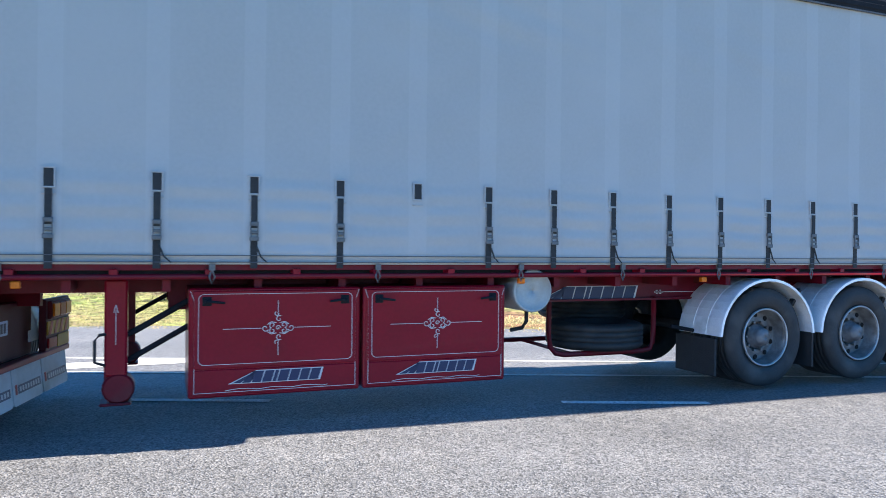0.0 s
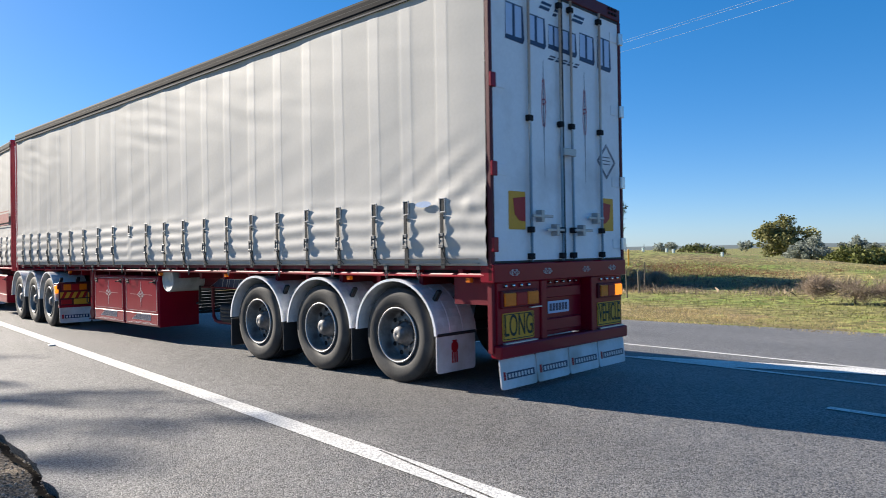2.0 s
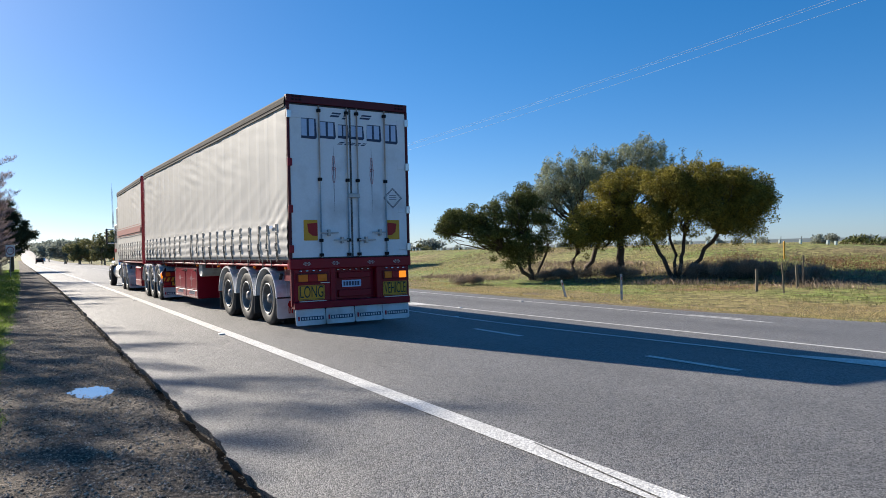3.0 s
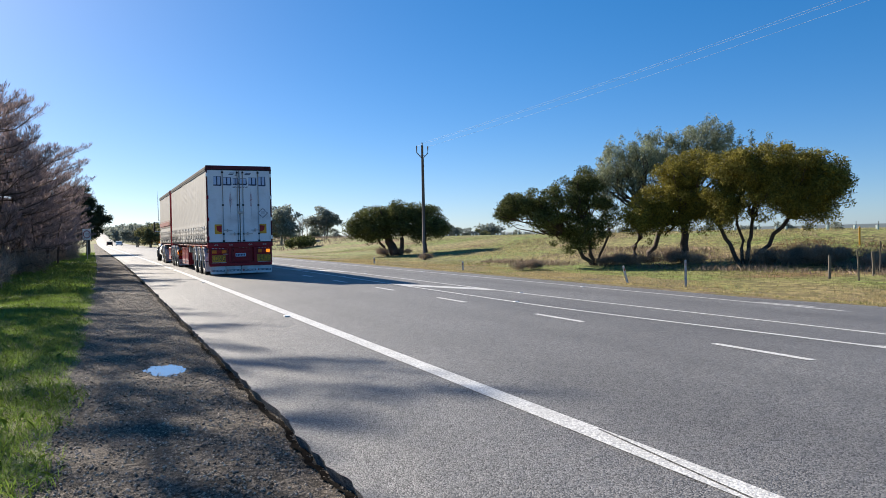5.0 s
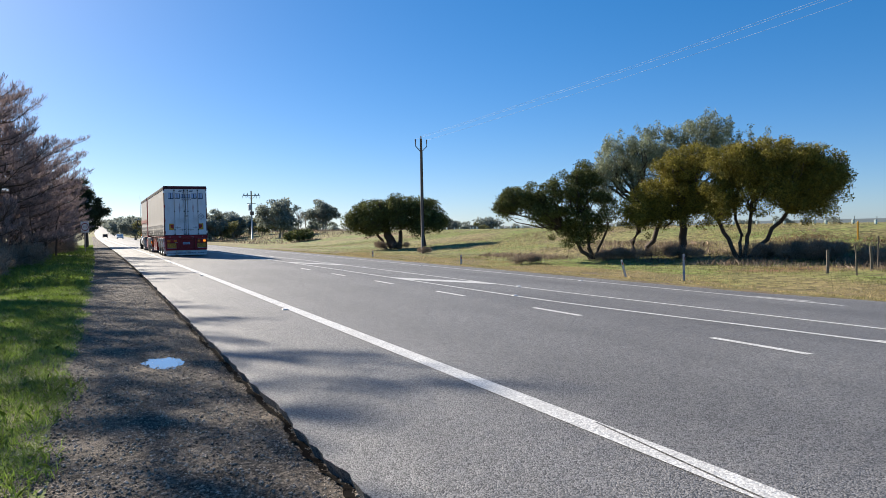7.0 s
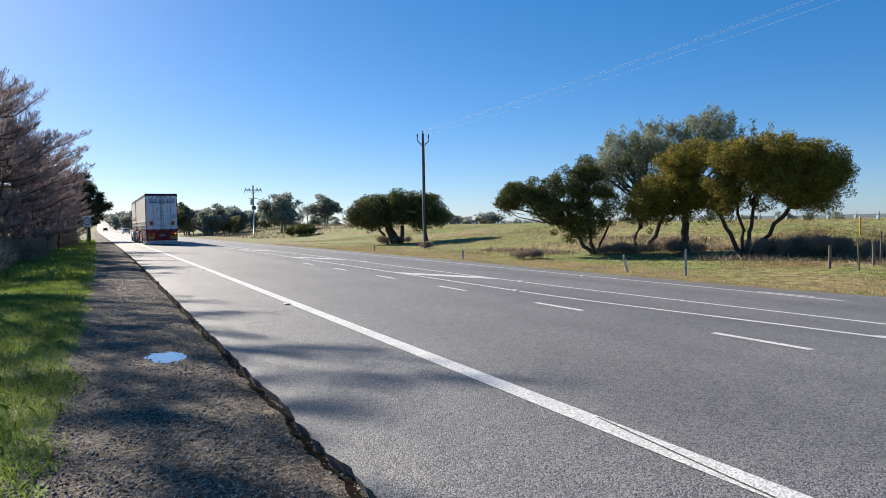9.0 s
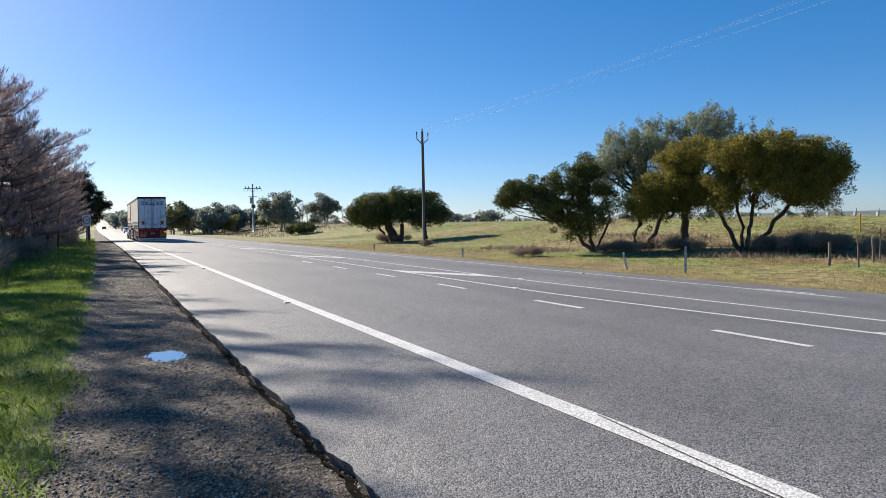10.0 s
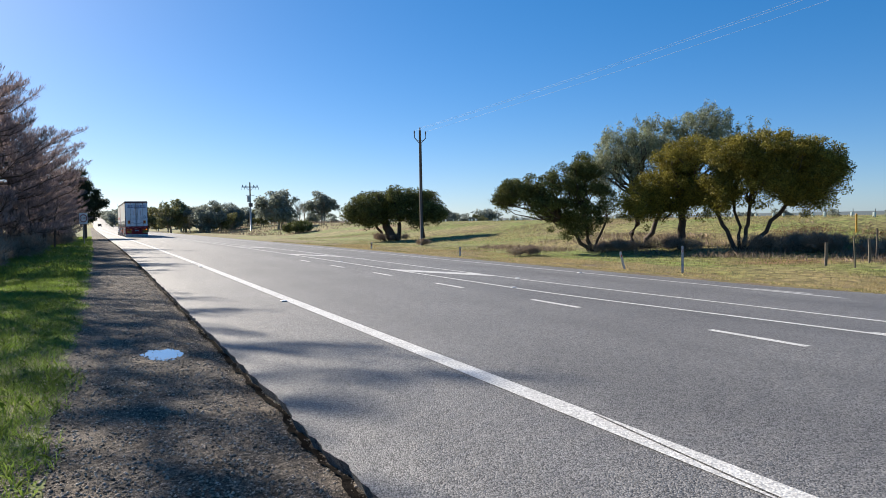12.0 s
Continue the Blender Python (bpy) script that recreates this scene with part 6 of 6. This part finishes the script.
blades("field_grass", "tall dry tussocks under the trees", 55, 13000, (23.5, 34), (12, 44), 0.30, 0.008, BRUSH, lambda x, y, q: x > 29.5 - 0.16 * y and q < 0.25 + noise.noise((x * 0.35, y * 0.3, 8)), 0.4)
blades("field_grass", "dry stalks over the paddock rise", 58, 11000, (26, 50), (6, 60), 0.16, 0.009, STRAW, lambda x, y, q: q < 0.3 + noise.noise((x * 0.12, y * 0.1, 6)), 0.5)
blades("field_grass", "dead brown growth over the paddock rise", 59, 10000, (30, 50), (6, 60), 0.18, 0.009, BRUSH, lambda x, y, q: q < 0.1 + noise.noise((x * 0.12, y * 0.1, 16)), 0.5)
blades("field_grass", "short pasture grass", 56, 36000, (21, 46), (4, 90), 0.12, 0.010, OLIVEGRASS, lambda x, y, q: q < 0.5 + noise.noise((x * 0.1, y * 0.1, 3)), 0.6)

blades("field_grass", "low rust-brown dead weeds on the slope", 60, 16000, (32, 45), (12, 36), 0.09, 0.012, RUST, lambda x, y, q: q < 1.35 - 1.5 * math.hypot((x - 38.5) / 6.5, (y - 24) / 10) + 1.1 * noise.noise((x * 0.4, y * 0.4, 8)), 0.8)
blades("vine_rows", "brown bare vineyard rows in the distance", 57, 9000, (22, 75), (110, 215), 0.6, 0.03, BRUSH, lambda x, y, q: (x * 0.35) % 1 < 0.35, 0.35)


def stones():
    rng = np.random.default_rng(61)
    n = 62000
    y = 3 + 24 * rng.random(n) ** 1.6
    y[54000:] = -5 + 8 * rng.random(n - 54000)
    x = -0.45 + 1.95 * rng.random(n)
    s = 0.003 + 0.0115 * rng.random(n) ** 2.6
    z = np.array([terrain(a, b) for a, b in zip(np.minimum(x, 1.3), y)]) + 0.006
    base = np.array([(1, 0, 0), (0, 1, 0), (-1, 0, 0), (0, -1, 0), (0, 0, 0.8), (0, 0, -0.6)])
    v = (np.stack([x, y, z], 1)[:, None, :] + base[None] * (0.6 + 0.7 * rng.random((n, 6, 1))) * s[:, None, None]).reshape(-1, 3)
    tri = np.array([(0, 1, 4), (1, 2, 4), (2, 3, 4), (3, 0, 4), (1, 0, 5), (2, 1, 5), (3, 2, 5), (0, 3, 5)])
    f = (np.arange(n)[:, None, None] * 6 + tri[None]).reshape(-1, 3)
    solid("loose_gravel", cloud_mesh("loose_gravel", v, f, STONE), None, "loose grey-brown stones on the shoulder", "gravel", "stuff")


stones()


def puddle():
    """A level sheet of water in the hollow; the gravel's own lumps break its edge."""
    bm = bmesh.new()
    ring = []
    for q in (2 * math.pi * k / 60 for k in range(60)):
        w = 1 + 0.45 * noise.noise((2 * math.cos(q), 2 * math.sin(q), 4)) + 0.3 * noise.noise((6 * math.cos(q), 6 * math.sin(q), 9))
        ring.append(bm.verts.new((0.72 + 0.42 * w * math.cos(q), 9.15 + 1.05 * w * math.sin(q), -0.0905)))
    bm.faces.new(ring)
    solid("puddle", bm, WATER, "small puddle of rainwater that mirrors the sky", "puddle")


puddle()


# ---------- roadside things ----------
def y_pole(x, y, h, label):
    """A slender pole with a forked head; gives the places of its three insulators."""
    t = thing("power_pole", label, "power pole", "power poles", m=pose(x, y, -0.6))
    part("shaft", tube([(0, 0, 0), (0, 0, h * 0.5), (0.02, 0, h)], 0.115, 0.085, 12), STOBIE, t, "", True)
    part("fork", tube([(-0.40, 0.12, h - 0.25), (-0.40, 0.12, h - 0.55), (0.02, 0, h - 1.05), (0.44, -0.12, h - 0.6), (0.44, -0.12, h - 0.3)], 0.04, seg=6), STOBIE, t)
    part("cross_rod", tube([(-0.22, 0.06, h - 0.78), (0.25, -0.06, h - 0.78)], 0.015, seg=5), GALV, t)
    part("cable", tube([(0.12, -0.06, 0.1), (0.11, -0.05, h * 0.5), (0.10, -0.04, h - 1.0)], 0.02, seg=6), ROOFRAIL, t)
    out = []
    for a, b, z in ((-0.40, 0.12, h - 0.25), (0.02, 0, h), (0.44, -0.12, h - 0.3)):
        part("insulator", lathe([(0, 0.0001), (0, 0.05), (0.08, 0.04), (0.1, 0.06), (0.16, 0.045), (0.22, 0.05), (0.24, 0.0001)], 10), STOBIE, t, at=pose(a, b, z, 0, -90, 0))
        out.append(Vector((x + a, y + b, z - 0.4)))
    return out


ENDS = y_pole(22.7, 51.6, 9.0, "slender weathered power pole with a forked top")
NEARER = y_pole(26.5, 6.56, 11.2, "tall round power pole close to the verge")


def t_pole():
    t = thing("power_pole", "distant power pole with crossarm and transformer", "power pole", "power poles", m=pose(29.2, 157, -0.6))
    part("shaft", tube([(0, 0, 0), (0, 0, 10.8)], 0.2, 0.14, 8), GALV, t, "", True)
    part("crossarm", boxes((-1.7, 1.7, -0.08, 0.08, 9.7, 9.9)), GALV, t)
    part("transformer", boxes((-0.65, 0.1, -0.3, 0.3, 6.6, 7.9), bevel=0.05), GALV, t)
    part("lower_arm", boxes((-0.9, 0.9, -0.06, 0.06, 8.0, 8.12)), STOBIE, t)
    for x in (-1.5, -0.8, 0.8, 1.5):
        s = 1 if x > 0 else -1
        part("insulator", tube([(x, 0, 9.9), (x, 0, 10.2), (x, 0, 10.3)], 0.09, 0.05, 8), STOBIE, t)
        part("jumper", tube([(x, 0, 10.2), (x + s * 0.35, 0, 9.6), (x + s * 0.25, 0, 9.2)], 0.05, 0.04, 5), STOBIE, t, "hanging dark jumper cable")
    part("switch_box", boxes((-0.35, 0.45, -0.3, 0.3, 5.6, 6.4), bevel=0.05), STOBIE, t, "dark switch box")
    for s in (-1, 1):
        part("brace", tube([(0, 0.05, 9.0), (s * 0.9, 0.05, 9.72)], 0.04, seg=5), GALV, t)


t_pole()


def wires():
    for a, b in zip(ENDS, NEARER):
        pts = [a + (b - a) * q - Vector((0, 0, 0.25 * 4 * q * (1 - q))) for q in (k / 24 for k in range(25))]
        solid("overhead_wire", tube(pts, 0.0048, seg=4), WIRE, "thin overhead power wire", "wire", group="overhead wires")


wires()


def road_studs():
    for x, y in ((3.05, 13.1), (3.05, 25.1), (3.05, 37.1), (7.95, 13.3), (7.95, 25.3), (9.7, 16.0), (9.7, 28.0), (13.1, 18.0), (13.1, 30.0)):
        t = thing("road_stud", "small white raised pavement marker", "road stud", "road studs", m=pose(x, y, terrain(x, y) + 0.004))
        part("body", boxes((-0.05, 0.05, -0.05, 0.05, 0, 0.018), bevel=0.006), SIGNWHITE, t)


road_studs()


def guide_posts():
    def one(x, y, colour, label, tilt=0, h=0.95):
        t = thing("guide_post", label, "guide post", "guide posts", m=pose(x, y, terrain(x, y) - 0.03, 0, tilt, 20))
        part("blade", boxes((-0.05, 0.05, -0.012, 0.012, 0, h), (-0.05, -0.035, -0.03, 0.012, 0, h), (0.035, 0.05, -0.03, 0.012, 0, h), bevel=0.004), colour, t)
        part("reflector", boxes((-0.03, 0.03, -0.02, -0.013, h - 0.2, h - 0.1)), REDLENS, t)
    blue = mat("blue post paint", (0.20, 0.27, 0.42), 0.6, vary=0.4, dirt=(0.5, 0.5, 0.5), dirt_at=0.5)
    one(18.2, 19.07, blue, "faded blue marker post in the verge")
    one(17.83, 21.66, FLAP, "leaning white guide post", -24, 0.75)
    one(17.4, 34.5, FLAP, "upright white guide post beside the road", 0, 0.55)
    one(16.9, 47.0, FLAP, "upright white guide post beside the road", 0, 0.5)
    for x, y, h, tl in ((24.36, 18.2, 0.95, 3), (24.3, 17.0, 1.15, -3), (26.9, 18.2, 0.98, -2), (28.5, 19.0, 1.3, 2)):
        t = thing("fence_post", "weathered timber fence post", "fence post", "fence posts", m=pose(x, y, terrain(x, y) - 0.05, 0, tl, 0))
        part("post", tube([(0, 0, 0), (0.01, 0, h * 0.5), (0, 0.01, h)], 0.055 if h < 1 else 0.03, 0.05 if h < 1 else 0.026, 8), TIMBER, t)
    t = thing("marker_post", "tall yellow marker post in the paddock", "marker post", m=pose(37.1, 25.8, terrain(37.1, 25.8)))
    part("shaft", tube([(0, 0, 0), (0, 0, 1.0)], 0.045, 0.045, 8), YELLOW, t)
    part("cap", tube([(0, 0, 1.0), (0, 0, 1.05)], 0.05, 0.03, 8), YELLOW, t)
    stick = solid("fallen_stick", tube([(-0.3, 24.3, -0.01), (-0.05, 24.5, 0.02), (0.12, 24.5, 0.0)], 0.02, 0.014, 6), PALEBARK, "pale fallen stick on the gravel", "stick")


guide_posts()


def speed_sign():
    t = thing("speed_sign", "white speed limit sign with a red ring reading 110", "road sign", m=Matrix.Translation((-1.13, 66, -0.15)) @ Matrix.Diagonal((0.8, 0.8, 0.95, 1)))
    part("post", tube([(0, 0.04, 0), (0, 0.04, 2.75)], 0.035, seg=8), GALV, t)
    part("plate", slab(rounded(-0.38, 0.38, 1.85, 2.80, 0.04), 0.01), SIGNWHITE, t)
    bm = bmesh.new()
    pts = [(0.31 * math.cos(a), 2.33 + 0.31 * math.sin(a)) for a in (2 * math.pi * k / 32 for k in range(33))]
    ribbon(pts, 0.075, bm)
    part("ring", bm, SIGNRED, t, at=pose(0, -0.0105, 0))
    me = lettering("110", 0.30)
    me.materials.append(BLACK)
    part("lettering", me, None, t, at=pose(0, -0.014, 2.33))


speed_sign()


def tree_guards():
    rng = np.random.default_rng(71)
    SLEEVE = mat("pale green plastic sleeve", (0.5, 0.58, 0.56), 0.5, vary=0.2)
    M = mesh_of(boxes((-0.08, 0.08, -0.08, 0.08, 0, 0.36), bevel=0.02), "sleeve", SLEEVE)
    first = None
    for k in range(52):
        y = 25 + 1.6 * k + rng.random()
        x = 46.5 + 1.5 * rng.random()
        if rng.random() < 0.2:
            continue
        t = thing("plant_sleeve", "white planting sleeve on the paddock rise", "plant sleeve", "plant sleeves", m=pose(x, y, terrain(x, y) - 0.1))
        part("sleeve", M, None, t)
        part("stake", tube([(0.14, 0, 0), (0.14, 0, 0.6)], 0.02, seg=5), TIMBER, t)


tree_guards()


def hills():
    """The low far range that closes the view."""
    verts, faces, n = [], [], 96
    for k in range(n):
        a = 2 * math.pi * k / n
        h = 5 + 7 * noise.noise((3 * math.cos(a), 3 * math.sin(a), 6)) + 4 * noise.noise((11 * math.cos(a), 11 * math.sin(a), 2))
        for r, z in ((1500, -4), (1750, h * 0.6), (2100, h), (2500, h * 0.8)):
            verts.append((r * math.cos(a), r * math.sin(a), z))
    for k in range(n):
        for j in range(3):
            a, b = 4 * k + j, 4 * ((k + 1) % n) + j
            faces.append((a, b, b + 1, a + 1))
    me = from_arrays("hills", verts, faces, HILL)
    me.shade_smooth()
    solid("hills", me, HILL, "low hazy hills on the skyline", kind="structure")


hills()


def far_car(x, y, paint, label):
    t = thing("car", label, "car", "cars far down the road", m=pose(x, y, 0))
    prof = [(-2.2, 0.35), (2.2, 0.35), (2.25, 0.75), (1.3, 0.95), (0.6, 1.45), (-1.3, 1.5), (-2.1, 1.0), (-2.25, 0.7)]
    part("body", slab(prof, 1.8), paint, t, at=pose(-0.9, 0, 0, 0, 0, 90))
    part("window", boxes((-0.75, 0.75, -1.9, -1.6, 1.0, 1.35), (-0.75, 0.75, 0.8, 1.1, 1.0, 1.3)), GLASS, t)
    part("tail_lamp", boxes((-0.88, -0.6, -2.27, -2.2, 0.75, 0.9), (0.6, 0.88, -2.27, -2.2, 0.75, 0.9)), REDLENS, t)
    for sx in (-0.82, 0.82):
        for sy in (-1.4, 1.4):
            part("wheel", tube([(sx - 0.1, sy, 0.33), (sx + 0.1, sy, 0.33)], 0.33, seg=14), TYRE, t)
    return t


CAR_AWAY = far_car(4.5, 230, ROOFRAIL, "dark car driving away in the distance")
CAR_NEAR = far_car(9, 290, DOORWHITE, "white car coming along the other lane far off")
# ---------- what moves ----------
# the long trailer's rear left corner on the road and its heading, and the heading of the lead trailer
RUN = [
    (0, 9.087, -7.383, 20.34, 8.0), (0.5, 7.677, -4.563, 16.08, 5.2), (1, 6.542, -1.532, 12.11, 3.4), (1.5, 5.637, 1.590, 7.89, 2.2),
    (2, 4.993, 5.121, 5.97, 1.4), (2.5, 4.528, 8.935, 4.15, 0.9), (3, 4.214, 12.90, 2.43, 0.6), (3.5, 3.995, 17.00, 1.45, 0.5),
    (4.2, 3.86, 22.6, 0.85, 0.4), (4.9, 3.75, 28.4, 0.55, 0.4), (5.5, 3.663, 33.36, 0.45, 0.4), (6, 3.621, 37.77, 0.45, 0.4), (6.5, 3.56, 42.22, 0.5, 0.5), (7, 3.53, 46.8, 0.55, 0.55),
    (8, 3.40, 55.8, 0.65, 0.65), (9, 3.244, 64.72, 0.7, 0.7), (9.5, 3.16, 69.26, 0.7, 0.7), (10, 3.077, 73.94, 0.7, 0.7), (10.5, 2.997, 78.73, 0.7, 0.7), (11, 2.919, 83.59, 0.7, 0.7),
    (11.5, 2.842, 88.5, 0.7, 0.7), (12, 2.766, 93.43, 0.7, 0.7),
]
KING, COUPLE = 12.66, 7.7     # the long trailer's kingpin from its rear, the lead trailer's from its bogie


def motions():
    rows, lead, mover = [], [], []
    for t, x, y, a, b in RUN:
        m = pose(x + sway(t), y, 0, 0, 0, a)
        k = m @ Vector((1.25, KING, 0))
        l = pose(k.x, k.y, 0, 0, 0, b)
        c = l @ Vector((0, COUPLE, 0))
        rows.append((t, m))
        lead.append((t, l))
        mover.append((t, pose(c.x, c.y, 0, 0, 0, min(b, 0.7) if t > 2 else b * 0.4)))
    walk(TRAILER, rows)
    walk(LEAD, lead)
    walk(MOVER, mover)
    # the wheels roll with the way gone
    ts, ys = [r[0] for r in RUN], [r[2] for r in RUN]
    grid = np.arange(0, 12.0001, 1 / 15)
    turn = (np.interp(grid, ts, ys) - ys[0]) * 1.02 / 0.515
    for ob, base, left in WHEELS:
        walk(ob, [(float(t), base @ Matrix.Rotation(-float(a) * (1 if left else -1), 4, "X")) for t, a in zip(grid, turn)])
    walk(CAR_AWAY, [(t, pose(4.6 + bend(y), y, rise(y), 0, 0, 0.7)) for t, y in ((0, 140), (3.5, 230), (7, 320), (9, 372), (12, 450))])
    walk(CAR_NEAR, [(t, pose(7.6 + bend(y), y, rise(y), 0, 0, 180.7)) for t, y in ((0, 360), (3.5, 300), (7, 245), (9, 215), (12, 175))])


motions()
